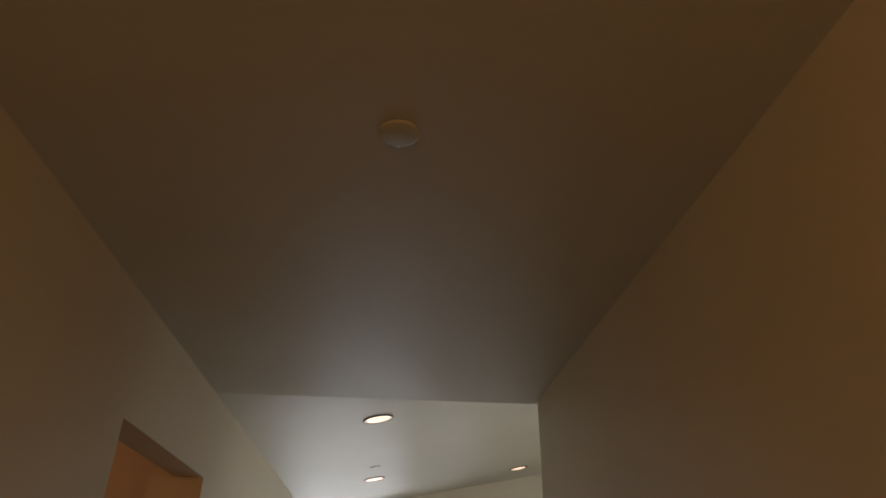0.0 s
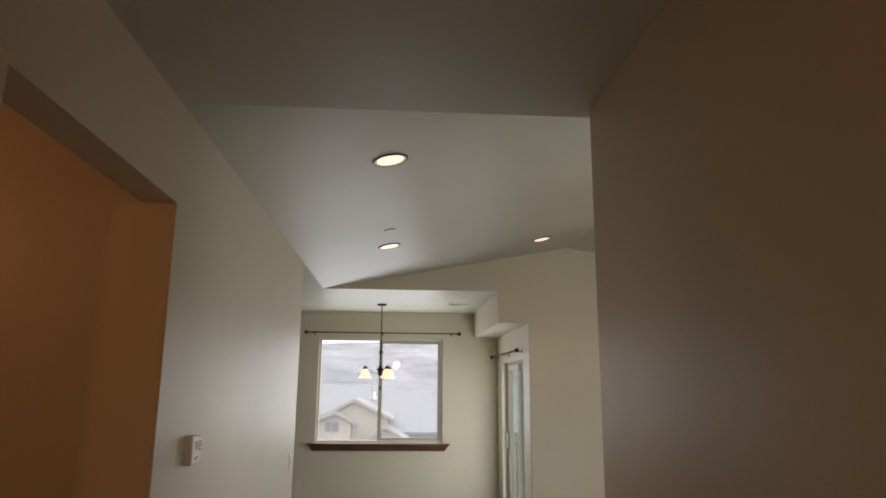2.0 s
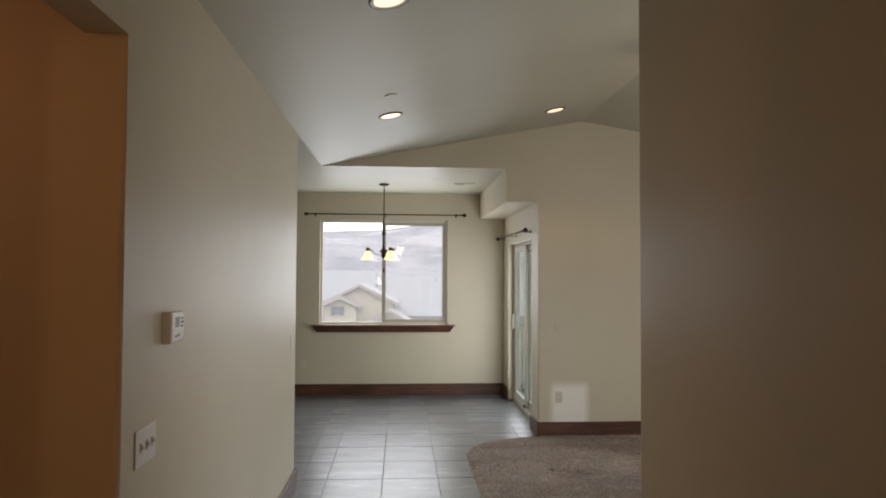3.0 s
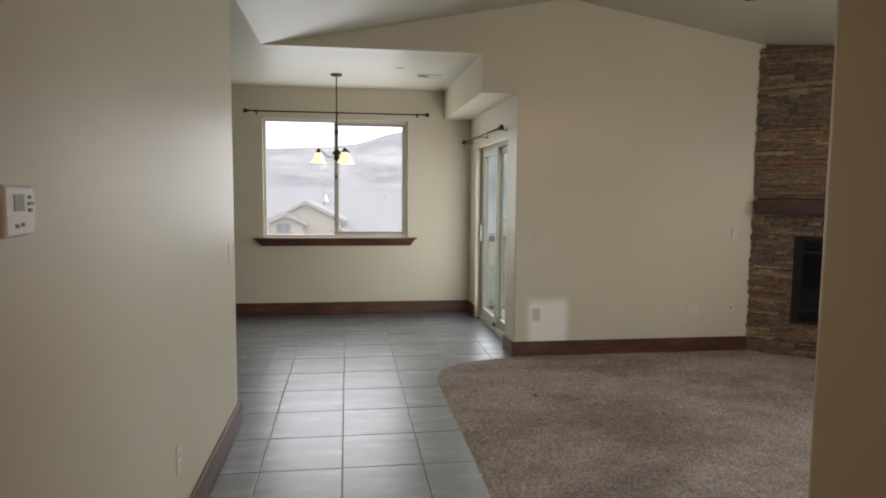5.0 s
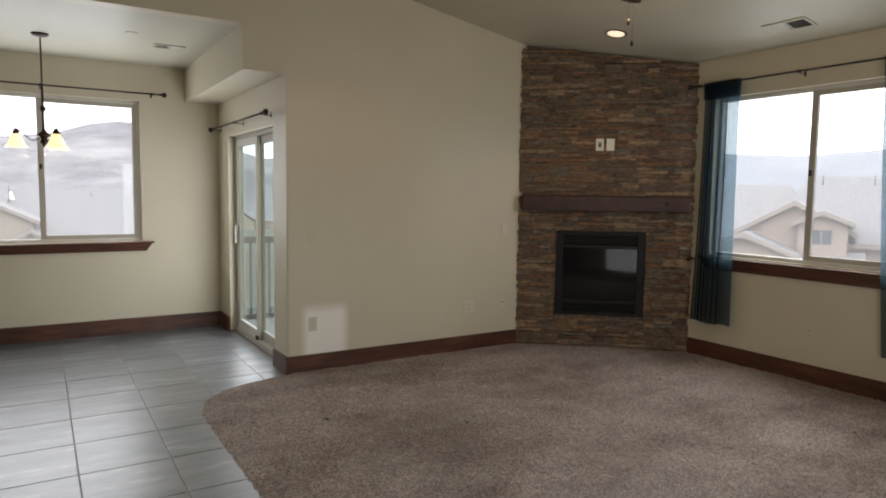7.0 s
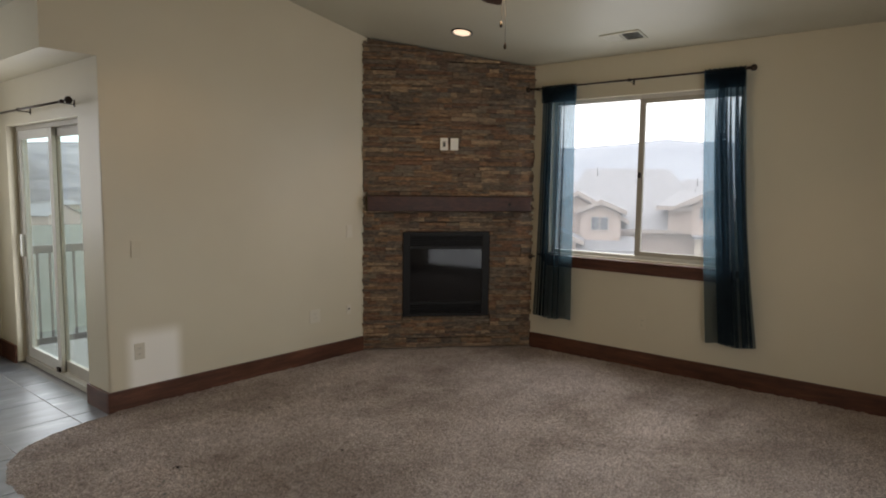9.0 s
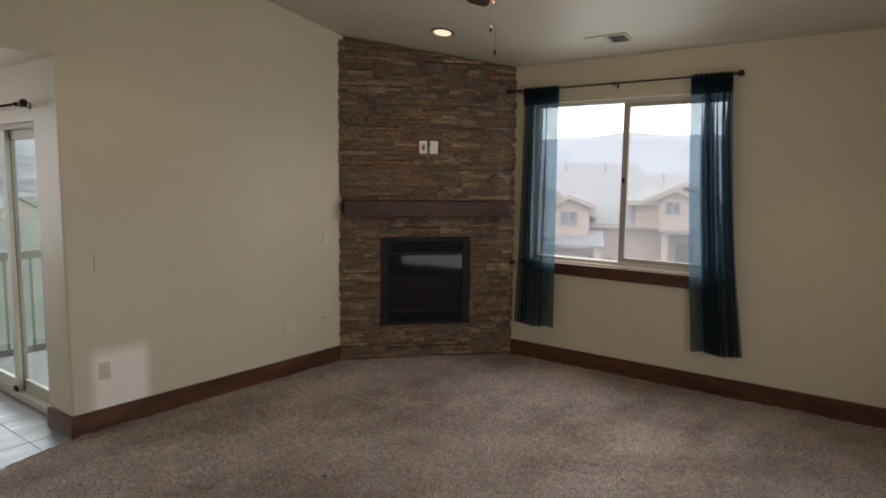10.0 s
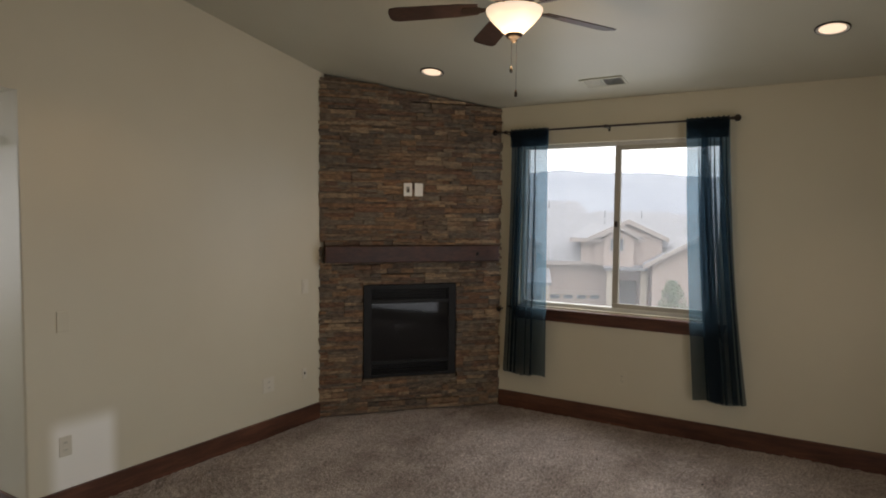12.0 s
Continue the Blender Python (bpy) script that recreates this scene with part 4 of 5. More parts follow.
for i in range(5):
    m = pose(FX, FY, 2.800, 0, 0, 43 + 72 * i) @ pose(0, 0, 0, 0, 2.0, 0)
    bm = bmesh.new()
    prism([(0.19, -0.05), (0.30, -0.062), (0.62, -0.07), (0.655, -0.06), (0.667, -0.03), (0.667, 0.03), (0.655, 0.06), (0.62, 0.07), (0.30, 0.062), (0.19, 0.05)], "z", -0.003, 0.003, bm)
    bmesh.ops.transform(bm, matrix=m @ pose(0, 0, 0, 12, 0, 0), verts=bm.verts)
    bl = part("blade", bm, BLADE, fan, "dark wood blade")
    bm = bmesh.new()
    prism([(0.085, -0.014), (0.15, -0.012), (0.19, -0.03), (0.27, -0.032), (0.285, 0.0), (0.27, 0.032), (0.19, 0.03), (0.15, 0.012), (0.085, 0.014)], "z", -0.0075, -0.0035, bm)
    bmesh.ops.transform(bm, matrix=m @ pose(0, 0, 0, 12, 0, 0), verts=bm.verts)
    part("blade_iron", bm, BRONZE, bl)
for dx, zb, r in ((-0.012, 2.46, 0.0012), (0.014, 2.335, 0.0012)):
    px, py = FX + dx * 0.42, FY - dx * 0.9
    c = part("pull_chain", tube([(px, py, 2.64), (px, py, zb + 0.04)], r, 6), BRONZE, fan)
    part("fob", lathe([(0, 0.04), (0.005, 0.037), (0.009, 0.018), (0.008, 0.004), (0, 0)], 12, at=(px, py, zb)), BRONZE, c)
lamp("fan_bowl_light", "POINT", pose(FX, FY, 2.60), 9, WARM, radius=0.12)

fan.location.z += 0.038

# dining chandelier
CX, CY = -0.075, 9.10
ch = thing("chandelier", CX, CY, FLAT, "bronze three-arm chandelier with lit amber glass shades", "chandelier")
at = (CX, CY, 0)
part("canopy", lathe([(0, FLAT), (0.065, FLAT), (0.066, FLAT - 0.008), (0.05, FLAT - 0.022), (0.012, FLAT - 0.03), (0, FLAT - 0.03)], 28, at=at), BRONZE, ch)
bm = tube([(CX, CY, FLAT - 0.028), (CX, CY, 2.32)], 0.0045, 8)
for k in range(17):
    lathe([(0, -0.011), (0.0075, -0.007), (0.0075, 0.007), (0, 0.011)], 6, bm, (CX, CY, 2.335 + 0.0225 * k))
part("chain", bm, BRONZE, ch)
part("stem", lathe([(0, 2.33), (0.008, 2.325), (0.009, 2.30), (0.009, 2.16), (0.02, 2.15), (0.024, 2.135), (0.02, 2.12), (0.009, 2.11), (0.010, 1.97), (0.024, 1.945), (0.05, 1.925), (0.054, 1.915), (0.03, 1.90),
                    (0.022, 1.885), (0.036, 1.87), (0.034, 1.855), (0.014, 1.84), (0.012, 1.825), (0, 1.815)], 24, at=at), BRONZE, ch)
for ang in (176, 56, -64):
    a = radians(ang)
    d = Vector((math.cos(a), math.sin(a), 0))
    c = Vector((CX, CY, 0))
    pts = []
    for k in range(13):
        q = k / 12
        r = 0.03 + 0.165 * q
        z = 1.895 - 0.03 * math.sin(math.pi * min(1, q * 1.5)) + 0.07 * q ** 2
        pts.append(c + d * r + Vector((0, 0, z)))
    arm = part("arm", tube(pts, 0.0045, 8), BRONZE, ch)
    tip = c + d * 0.195
    part("holder", lathe([(0, 1.965), (0.012, 1.962), (0.02, 1.945), (0.028, 1.918), (0, 1.916)], 16, at=(tip.x, tip.y, 0)), BRONZE, arm)
    part("shade", lathe([(0.026, 1.922), (0.034, 1.905), (0.046, 1.875), (0.058, 1.845), (0.072, 1.822), (0.084, 1.812), (0.080, 1.8125), (0.068, 1.824), (0.054, 1.848), (0.042, 1.876), (0.030, 1.904), (0.022, 1.918)], 24, at=(tip.x, tip.y, 0)), SHADE, arm, "glowing amber glass bell shade")

# ---- deck outside the patio door ----
deck = thing("deck", 3.2, 9.2, -0.16, "weathered grey board balcony deck", "deck", "", S)
n_b = 18
for i in range(n_b):
    y = 7.95 + i * 0.145
    part("board", boxes((XJ + 0.16, 4.9, y, y + 0.138, -0.19, -0.16), bevel=0.003), DECK, deck)
part("joist", boxes((XJ + 0.16, 4.9, 7.95, 10.55, -0.4, -0.19)), RAIL, deck)
porch = thing("deck", 3.0, 1.6, -0.0155, "weathered grey board deck outside the south door", "deck", "", S)
for i in range(18):
    y = 0.22 + i * 0.145
    part("board", boxes((1.0, 5.2, y, y + 0.138, -0.0155, 0.008), bevel=0.003), DECK, porch)
rail = thing("railing", 3.2, 10.5, -0.16, "grey painted wooden balcony railing with slim balusters", "railing")
RY = 10.46
part("top_rail", boxes((XJ + 0.17, 4.9, RY - 0.045, RY + 0.045, 0.86, 0.94), bevel=0.008), RAIL, rail)
part("bottom_rail", boxes((XJ + 0.17, 4.9, RY - 0.02, RY + 0.02, -0.09, 0.0), bevel=0.006), RAIL, rail)
for x in (XJ + 0.22, 3.2, 4.85): part("post", boxes((x - 0.045, x + 0.045, RY - 0.04, RY + 0.04, -0.16, 0.86), bevel=0.004), RAIL, rail)
for i in range(27):
    x = XJ + 0.33 + i * 0.112
    part("baluster", boxes((x - 0.010, x + 0.010, RY - 0.010, RY + 0.010, 0.0, 0.86)), RAIL, rail)

# ---- outside ----
GZ = -3.75
bm = bmesh.new()
rings = 40
ga = []
for i in range(rings + 1):
    r = 6 * (3200 / 6) ** (i / rings)
    row = []
    for k in range(96):
        a = 2 * math.pi * k / 96
        x, y = r * math.cos(a), r * math.sin(a)
        z = GZ - min(10, max(0, r - 60) * 0.045)
        z += 2.0 * min(1, max(0, r - 90) / 200) * noise.noise(Vector((x * 0.008, y * 0.008, 0)))
        row.append(bm.verts.new((x, y, z)))
    ga.append(row)
bm.faces.new(ga[0])
for a, b in zip(ga, ga[1:]):
    for k in range(96): bm.faces.new((a[k], a[(k + 1) % 96], b[(k + 1) % 96], b[k]))
bmesh.ops.recalc_face_normals(bm, faces=bm.faces)
solid("ground", bm, GROUND, "dry grassy ground falling away to a valley", "ground", S)


def ridge_hill(name, crest, dist, depth, mat, seed, label, rough=0.05):
    """A broad hill between bearings (degrees from north, clockwise); crest: (bearing, height) pairs."""
    a0, a1 = crest[0][0], crest[-1][0]
    bm = bmesh.new()
    rows = []
    nu, nv = 140, 40
    for j in range(nv + 1):
        v = j / nv
        row = []
        for i in range(nu + 1):
            u = i / nu
            b = radians(a0 + (a1 - a0) * u)
            r = dist + depth * v
            x, y = r * math.sin(b), r * math.cos(b)
            top = float(np.interp(a0 + (a1 - a0) * u, [c[0] for c in crest], [c[1] for c in crest]))
            n1 = noise.noise(Vector((x * 2.2 / dist + seed, y * 2.2 / dist, 0)))
            n2 = noise.noise(Vector((x * 9 / dist, y * 9 / dist + seed, 2)))
            z = -14 + (top + 14) * math.sin(min(1, v * 1.25) * math.pi / 2) ** 1.25 * (1 + 1.6 * rough * n1 + rough * n2)
            row.append(bm.verts.new((x, y, z)))
        rows.append(row)
    for a, b in zip(rows, rows[1:]):
        for i in range(nu): bm.faces.new((a[i], a[i + 1], b[i + 1], b[i])).smooth = True
    bmesh.ops.recalc_face_normals(bm, faces=bm.faces)
    return solid(name, bm, mat, label, "hill", S)


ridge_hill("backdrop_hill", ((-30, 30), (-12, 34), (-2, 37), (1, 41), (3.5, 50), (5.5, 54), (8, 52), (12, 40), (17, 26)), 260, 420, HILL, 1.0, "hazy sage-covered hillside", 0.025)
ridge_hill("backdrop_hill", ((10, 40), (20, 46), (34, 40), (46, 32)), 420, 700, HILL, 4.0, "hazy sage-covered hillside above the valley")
ridge_hill("backdrop_range", ((38, 112), (52, 132), (60, 120), (68, 138), (80, 122), (95, 140), (118, 126)), 1400, 900, RANGE, 7.0, "far mountain range coloured pale blue for haze", 0.07)
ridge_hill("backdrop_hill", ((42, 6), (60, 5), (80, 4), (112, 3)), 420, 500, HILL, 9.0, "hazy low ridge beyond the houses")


def house_window(e, x, z, w, h, y):
    f = part("window", boxes((x - w / 2 - 0.06, x + w / 2 + 0.06, y - 0.05, y + 0.02, z - 0.06, z), (x - w / 2 - 0.06, x + w / 2 + 0.06, y - 0.05, y + 0.02, z + h, z + h + 0.06), (x - w / 2 - 0.06, x - w / 2, y - 0.05, y + 0.02, z, z + h),
                               (x + w / 2, x + w / 2 + 0.06, y - 0.05, y + 0.02, z, z + h), (x - 0.025, x + 0.025, y - 0.05, y + 0.02, z, z + h)), FASCIA, e)
    part("pane", boxes((x - w / 2, x + w / 2, y - 0.02, y + 0.01, z, z + h)), FAR_GLASS, f)


def gable(e, x, y, w, depth, z0, eave, peak, mat, over=0.4, gable_only=False):
    """A gabled wing, its gable end facing -y."""
    part("wall", prism([(x - w / 2, z0), (x + w / 2, z0), (x + w / 2, eave), (x, peak), (x - w / 2, eave)], "y", y, y + depth), mat, e)
    k = (peak - eave) / (w / 2)
    xo = w / 2 + over
    part("roof", prism([(x - xo, eave - k * over + 0.02), (x, peak + 0.02), (x + xo, eave - k * over + 0.02), (x + xo, eave - k * over + 0.2), (x, peak + 0.22), (x - xo, eave - k * over + 0.2)], "y", y - over, y + depth + over), SHINGLE, e)
    part("fascia", prism([(x - xo, eave - k * over + 0.05), (x, peak + 0.05), (x + xo, eave - k * over + 0.05), (x + xo, eave - k * over + 0.22), (x, peak + 0.24), (x - xo, eave - k * over + 0.22)], "y", y - over - 0.05, y - over - 0.003), FASCIA, e)


def long_roof(e, x0, x1, y, depth, z0, eave, ridge, mat):
    """The main body: ridge along x, its slope facing -y."""
    part("wall", boxes((x0, x1, y, y + depth, z0, eave)), mat, e)
    part("roof", prism([(y - 0.5, eave - 0.1), (y + depth / 2, ridge), (y + depth + 0.5, eave - 0.1), (y + depth + 0.5, eave + 0.05), (y + depth / 2, ridge + 0.15), (y - 0.5, eave + 0.05)], "x", x0 - 0.5, x1 + 0.5), SHINGLE, e)
    for x in (x0 + (x1 - x0) * 0.35, x0 + (x1 - x0) * 0.62):
        part("vent_pipe", tube([(x, y + depth * 0.42, ridge - 0.6), (x, y + depth * 0.42, ridge + 0.1)], 0.04), SHINGLE, e)


def house_north():
    e = thing("house", 0, 0, 0, "cream stucco house with grey shingle roof and gables", "house", "houses across the street")
    long_roof(e, -20, 0.3, 5.0, 12, 0, 2.3, 5.38, STUCCO)
    long_roof(e, 1.3, 13, 5.4, 11, 0, 2.3, 4.92, STUCCO)
    part("roof_vent", lathe([(0.22, 0.0), (0.18, 0.12), (0.05, 0.55), (0, 0.58)], 12, at=(0.95, 9.6, 4.42)), WHITE, e, "white cone roof vent")
    gable(e, 0, 1.6, 4.3, 6, 0, 3.35, 4.40, STUCCO, 0.35)
    gable(e, -1.15, 0.6, 2.0, 4, 0, 3.2, 3.66, STUCCO, 0.3)
    gable(e, 2.0, 0.2, 3.0, 4, 0, 1.9, 2.85, STUCCO, 0.3)
    house_window(e, -1.3, 2.66, 0.8, 0.55, 0.6)
    return e


h1 = house_north()
h1.matrix_basis = pose(-2.5, 42.0, GZ)


def hip_roof(e, x0, x1, y, depth, z0, eave, ridge, run, mat):
    """The main body under a hipped roof, the ridge along x, the hips run long at the ends."""
    part("wall", boxes((x0, x1, y, y + depth, z0, eave)), mat, e)
    bm = bmesh.new()
    o = 0.45
    lo = [bm.verts.new(p) for p in ((x0 - o, y - o, eave), (x1 + o, y - o, eave), (x1 + o, y + depth + o, eave), (x0 - o, y + depth + o, eave))]
    up = [bm.verts.new((v.co.x, v.co.y, eave + 0.14)) for v in lo]
    a, b = bm.verts.new((x0 + run, y + depth / 2, ridge)), bm.verts.new((x1 - run, y + depth / 2, ridge))
    for q in ((lo[3], lo[2], lo[1], lo[0]), (up[0], up[1], b, a), (up[1], up[2], b), (up[2], up[3], a, b), (up[3], up[0], a)): bm.faces.new(q)
    for k in range(4): bm.faces.new((lo[k], lo[(k + 1) % 4], up[(k + 1) % 4], up[k]))
    bmesh.ops.recalc_face_normals(bm, faces=bm.faces)
    part("roof", bm, SHINGLE, e)
    part("fascia", boxes((x0 - o, x1 + o, y - o - 0.03, y - o - 0.003, eave - 0.04, eave + 0.12)), FASCIA, e)
    for x in (x0 + run + 0.6, (x0 + x1) / 2 + 0.5):
        part("vent_pipe", tube([(x, y + depth * 0.42, ridge - 0.6), (x, y + depth * 0.42, ridge + 0.05)], 0.035), SHINGLE, e)


def porch_roof(e, x0, x1, y0, y1, z0, z1):
    part("porch_roof", prism([(y0, z0 - 0.12), (y0, z0), (y1, z1), (y1, z0 - 0.12)], "x", x0, x1), SHINGLE, e)


def garage_door(e, x, y, w, z0=0.0):
    d = part("garage_door", boxes(*[(x - w / 2, x + w / 2, y - 0.06, y - 0.01, z0 + 0.02 + k * 0.55, z0 + 0.55 + k * 0.55) for k in range(4)], bevel=0.01), DOOR_PAINT, e)
    for k in range(4): part("pane", boxes((x - w / 2 + w * (k + 0.15) / 4, x - w / 2 + w * (k + 0.85) / 4, y - 0.07, y - 0.055, z0 + 1.85, z0 + 2.02)), FAR_GLASS, d)


def house_gabled():
    e = thing("house", 0, 0, 0, "tan stucco house with nested gables and a long grey roof", "house", "houses across the street")
    hip_roof(e, -12.0, 0.2, 1.6, 13, 0, 3.4, 5.85, 1.2, STUCCO_PINK)
    hip_roof(e, -1.2, 5.0, 1.2, 13, 0, 3.4, 6.25, 1.0, STUCCO_PINK)
    gable(e, -0.45, 0.35, 3.6, 6, 0, 3.88, 4.9, STUCCO_PINK, 0.3)
    gable(e, 0.50, -0.1, 1.6, 4, 2.6, 4.22, 4.55, STUCCO_PINK, 0.24)
    gable(e, -2.05, -1.6, 3.2, 4, 0, 3.08, 3.73, STUCCO_PINK, 0.32)
    house_window(e, 0.47, 3.52, 0.66, 0.52, -0.1)
    porch_roof(e, -0.5, 1.9, -0.9, 0.3, 2.75, 3.25)
    garage_door(e, 3.1, 1.2, 2.3)
    part("entry_door", boxes((0.9, 1.7, 1.10, 1.17, 0, 2.1)), RAIL, e)
    part("stone_pillar", boxes((1.5, 1.8, -0.75, -0.45, 0, 2.63), bevel=0.02), STUCCO, e)
    return e


def house_garage():
    e = thing("house", 0, 0, 0, "tan stucco house with hipped grey roof, dormer and garage", "house", "houses across the street")
    hip_roof(e, -4.4, 4.6, 1.5, 12, 0, 3.45, 5.72, 2.6, STUCCO_PINK)
    hip_roof(e, -2.0, 0.1, 0.7, 5, 3.45, 4.42, 5.2, 0.3, STUCCO_PINK)
    gable(e, -0.05, 0.45, 2.7, 6, 3.4, 4.5, 5.12, STUCCO_PINK, 0.25)
    gable(e, -0.42, 0.1, 1.2, 3, 3.4, 4.62, 4.92, STUCCO_PINK, 0.2)
    gable(e, 2.7, -0.7, 3.6, 5, 0, 3.55, 4.55, STUCCO_PINK, 0.35)
    house_window(e, -0.5, 4.05, 0.5, 0.48, 0.1)
    porch_roof(e, -1.0, 0.75, -0.1, 1.5, 3.36, 3.62)
    garage_door(e, -2.7, 1.5, 2.5, 0.75)
    part("entry_door", boxes((-0.35, 0.35, 1.42, 1.49, 0.3, 2.7)), RAIL, e)
    for x in (-0.75, 0.6): part("stone_pillar", boxes((x - 0.13, x + 0.13, 0.1, 0.36, 0, 3.24), bevel=0.02), STUCCO, e)
    return e


house_gabled().matrix_basis = pose(24.5, 16.35, GZ, 0, 0, -62)
house_garage().matrix_basis = pose(26.6, 11.7, GZ, 0, 0, -73.5)
copy_thing(h1, pose(-34, 40, GZ - 0.4, 0, 0, 14))


def town_house(i):
    e = thing("house", 0, 0, 0, "small pale distant house down in the valley", "house", "distant valley houses")
    gable(e, 0, 0, 9, 12, 0, 3.2, 5.4, (STUCCO, STUCCO_PINK)[i % 2])
    return e


tr = random.Random(5)
base = [town_house(0), town_house(1)]
for i in range(44):
    b = radians(tr.uniform(14, 42))
    r = tr.uniform(150, 420)
    m = pose(r * math.sin(b), r * math.cos(b), GZ - min(10, max(0, r - 60) * 0.045) - 0.6, 0, 0, tr.uniform(0, 180))
    if i < 2: base[i].matrix_basis = m
    else: copy_thing(base[i % 2], m)


def tree(x, y, h, seed):
    r = random.Random(seed)
    e = thing("tree", x, y, GZ, "young green street tree in front of the garage", "tree")
    bm = tube([(x, y, GZ - 0.1), (x + 0.03, y, GZ + h * 0.4), (x, y + 0.04, GZ + h * 0.95)], [0.06, 0.045, 0.012], 8)
    for k in range(14):
        z = GZ + h * r.uniform(0.3, 0.85)
        a = r.uniform(0, 6.28)
        L = h * r.uniform(0.15, 0.3)
        tube([(x, y, z), (x + L * 0.6 * math.cos(a), y + L * 0.6 * math.sin(a), z + L * 0.5), (x + L * math.cos(a), y + L * math.sin(a), z + L * 0.7)], [0.018, 0.012, 0.004], 5, bm)
    part("trunk", bm, BARK, e)
    bm = bmesh.new()
    for k in range(1500):
        z = r.uniform(0.32, 1.02)
        rad = h * 0.26 * (1.05 - z) ** 0.5 * r.random() ** 0.5 * (1.2 if noise.noise(Vector((k * 0.01, z * 6, seed))) > -0.1 else 0.5)
        a = r.uniform(0, 6.28)
        c = Vector((x + rad * math.cos(a), y + rad * math.sin(a), GZ + h * z))
        m = Euler((r.uniform(0, 3), r.uniform(0, 3), r.uniform(0, 3))).to_matrix()
        s = r.uniform(0.04, 0.08)
        vs = [bm.verts.new(c + m @ Vector(p) * s) for p in ((-1, 0, 0), (0, -0.5, 0.1), (1, 0, 0), (0, 0.5, 0.1))]
        bm.faces.new(vs)
    part("crown", bm, LEAF, e)
    return e


tree(24.2, 9.4, 3.1, 3)

# ---- carpet ----
EDGE = ((0.735, 7.12), (0.80, 7.36), (0.92, 7.52), (1.10, 7.635), (1.32, 7.70), (1.56, 7.735))


def carpet_edge(y):
    """The carpet's west edge: straight, then curving round to the wall corner."""
    if y <= EDGE[0][1]: return EDGE[0][0]
    for (xa, ya), (xb, yb) in zip(EDGE, EDGE[1:]):
        if y <= yb: return xa + (xb - xa) * (y - ya) / (yb - ya)
    return EDGE[-1][0]


ny, nx = 330, 300
ys = np.linspace(YH - 0.02, YB, ny)
vv, ff = [], []
crng = np.random.default_rng(4)
jit = crng.normal(0, 0.0042, (ny, nx))
for j, y in enumerate(ys):
    x0 = carpet_edge(y) + 0.003 * noise.noise(Vector((y * 14, 0, 0)))
    q = np.linspace(0, 1, nx)
    xs = x0 + (XR - x0) * q
    for i, x in enumerate(xs):
        edge = min(1.0, (i + 0.2) / 2.5)
        zc = -0.018 + edge * (0.012 + 0.004 * noise.noise(Vector((x * 2.1, y * 2.1, 5))) + 0.003 * noise.noise(Vector((x * 17, y * 17, 0))) + jit[j, i])
        vv.append((float(x), float(y), float(zc)))
for j in range(ny - 1):
    for i in range(nx - 1):
        k = j * nx + i
        ff.append((k, k + 1, k + nx + 1, k + nx))
me = bpy.data.meshes.new("carpet")
me.from_pydata(vv, [], ff)
me.materials.append(CARPET)
for p in me.polygons: p.use_smooth = True
tagged(new("carpet", me), "thick grey-brown plush carpet with worn darker tracks", "carpet", "", "stuff")

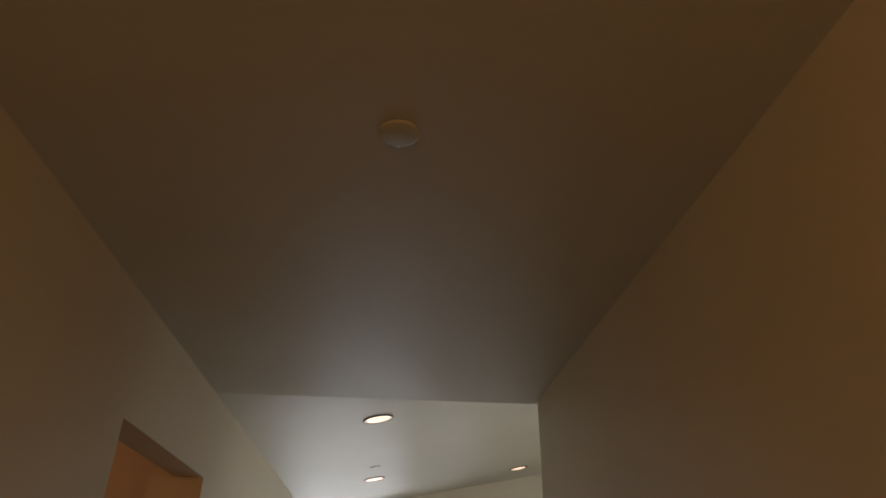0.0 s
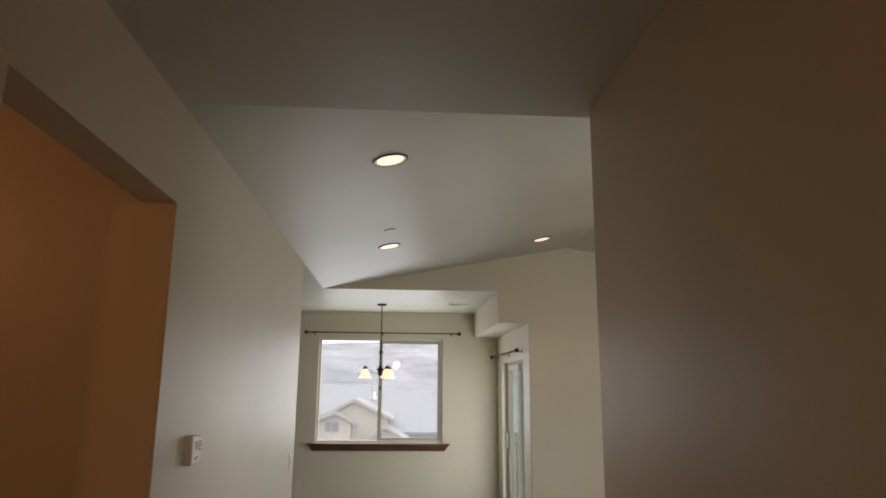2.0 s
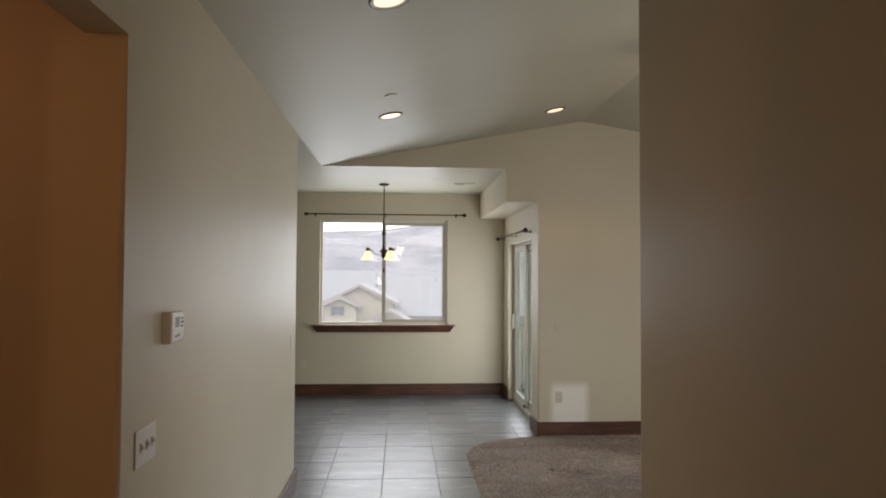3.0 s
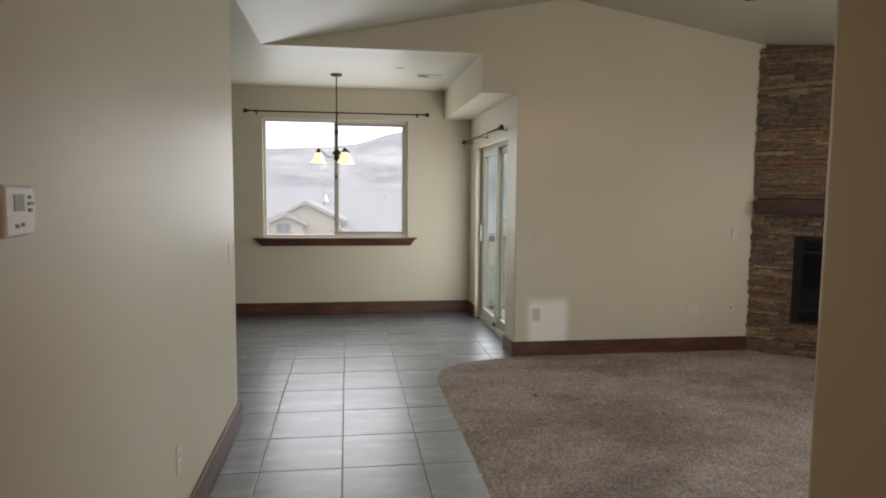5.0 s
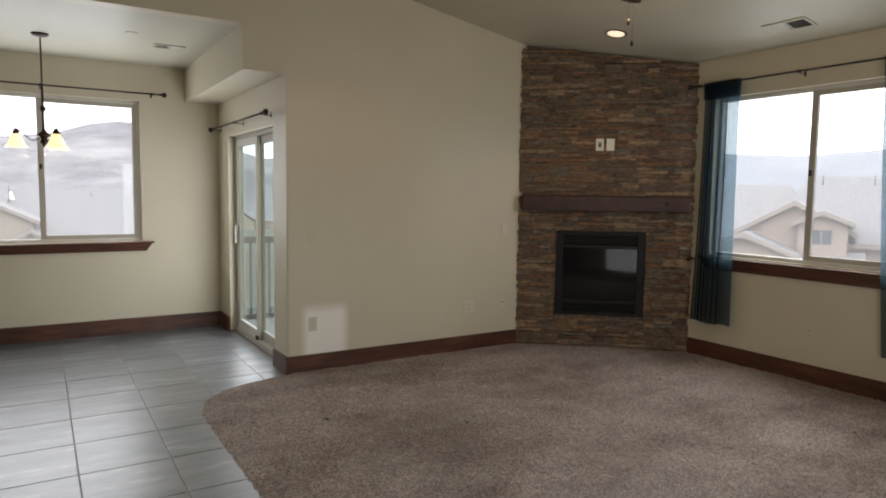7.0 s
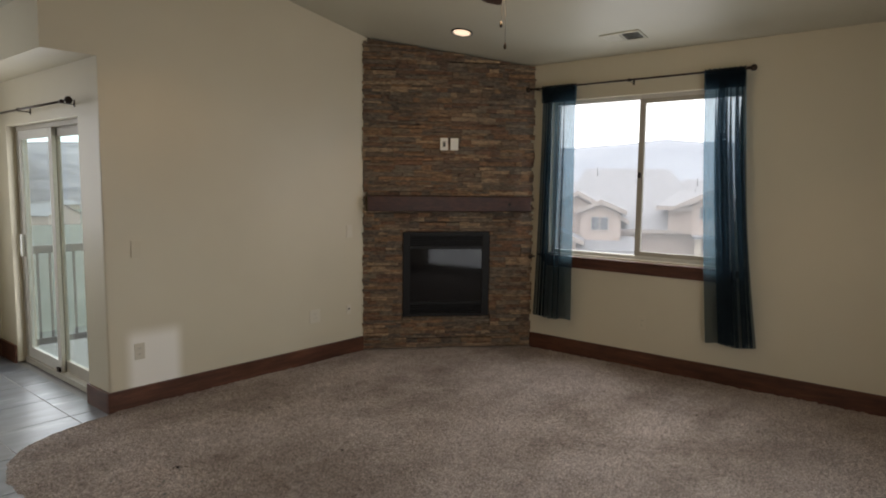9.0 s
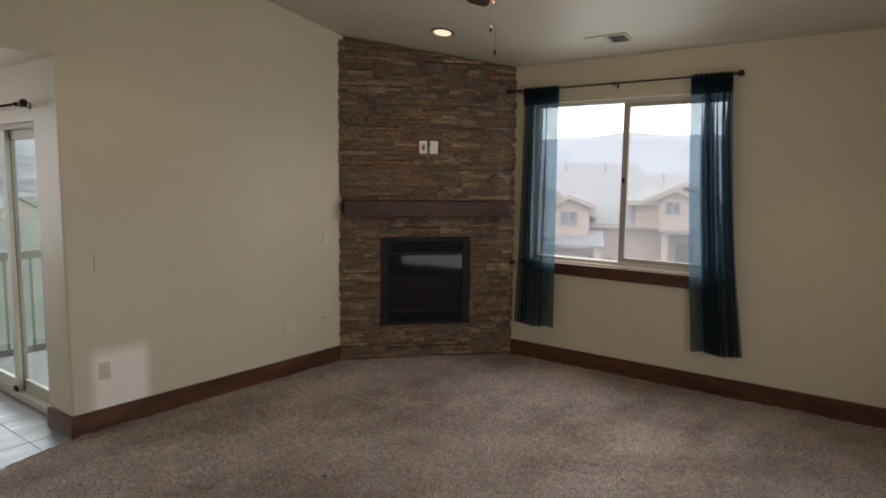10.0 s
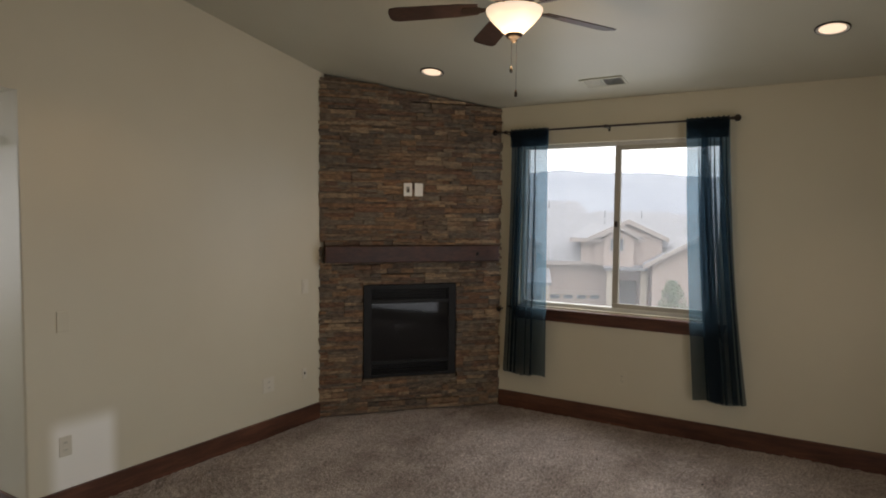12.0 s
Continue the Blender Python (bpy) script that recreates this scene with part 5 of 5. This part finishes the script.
crumb_rng = random.Random(2)
for x, y, r in ((1.42, 6.60, 0.011), (2.35, 7.05, 0.007), (4.25, 4.72, 0.008), (4.30, 5.45, 0.007), (3.1, 5.6, 0.006), (2.2, 6.1, 0.006)):
    bm = bmesh.new()
    bmesh.ops.create_icosphere(bm, subdivisions=2, radius=r)
    for v in bm.verts:
        v.co = Vector((v.co.x * 1.5, v.co.y, v.co.z * 0.7)) * (1 + 0.35 * noise.noise(v.co * 160 + Vector((x, y, 0))))
    ob = solid("crumb", bm, BRONZE, "small dark crumb lying on the carpet", "debris", "", "crumbs on the carpet")
    ob.matrix_basis = pose(x, y, -0.003, 0, 0, crumb_rng.uniform(0, 180))

# ---- fireplace stones and floor tiles ----
core = [q for q in stones if 0.75 < q[2] < 2.2][:300]
for q in core:
    bm = bmesh.new()
    ledger(bm, *q)
    part("stone", put(bm), STONE, fire)
rest = [q for q in stones if q not in core]
bm = bmesh.new()
for q in rest: ledger(bm, *q)
tagged(part("stonework", put(bm), STONE, fire, "rough brown ledger stones"), kind="stuff")

TS, TD, TX, TY = 0.450, 0.484, 0.0, 6.467


def tile_mesh(w, d):
    bm = bmesh.new()
    c = 0.0025
    lo = [bm.verts.new(p) for p in ((0, 0, -0.012), (w, 0, -0.012), (w, d, -0.012), (0, d, -0.012))]
    md = [bm.verts.new(p) for p in ((0, 0, -c), (w, 0, -c), (w, d, -c), (0, d, -c))]
    hi = [bm.verts.new(p) for p in ((c, c, 0), (w - c, c, 0), (w - c, d - c, 0), (c, d - c, 0))]
    bm.faces.new(hi)
    for a, b in ((lo, md), (md, hi)):
        for i in range(4): bm.faces.new((a[i], a[(i + 1) % 4], b[(i + 1) % 4], b[i]))
    return mesh("tile", bm, TILE)


cache = {}


def lay(x0, x1, y0, y1):
    g = 0.0019
    i0, i1 = math.floor((x0 - TX) / TS), math.ceil((x1 - TX) / TS)
    j0, j1 = math.floor((y0 - TY) / TD), math.ceil((y1 - TY) / TD)
    for i in range(i0, i1):
        for j in range(j0, j1):
            a, b = max(TX + i * TS + g, x0), min(TX + (i + 1) * TS - g, x1)
            c, d = max(TY + j * TD + g, y0), min(TY + (j + 1) * TD - g, y1)
            if b - a < 0.02 or d - c < 0.02: continue
            key = (round(b - a, 3), round(d - c, 3))
            if key not in cache: cache[key] = tile_mesh(*key)
            ob = new("tile", cache[key])
            ob.parent = floor
            ob.location = (a, c, -0.013)


lay(XL + 0.020, XHR - 0.020, -1.9, YH - 0.02)
lay(XL + 0.020, XJ - 0.001, YH - 0.02, YD - 0.02)
lay(-2.1, XL + 0.016, YE + 0.02, YD - 0.02)
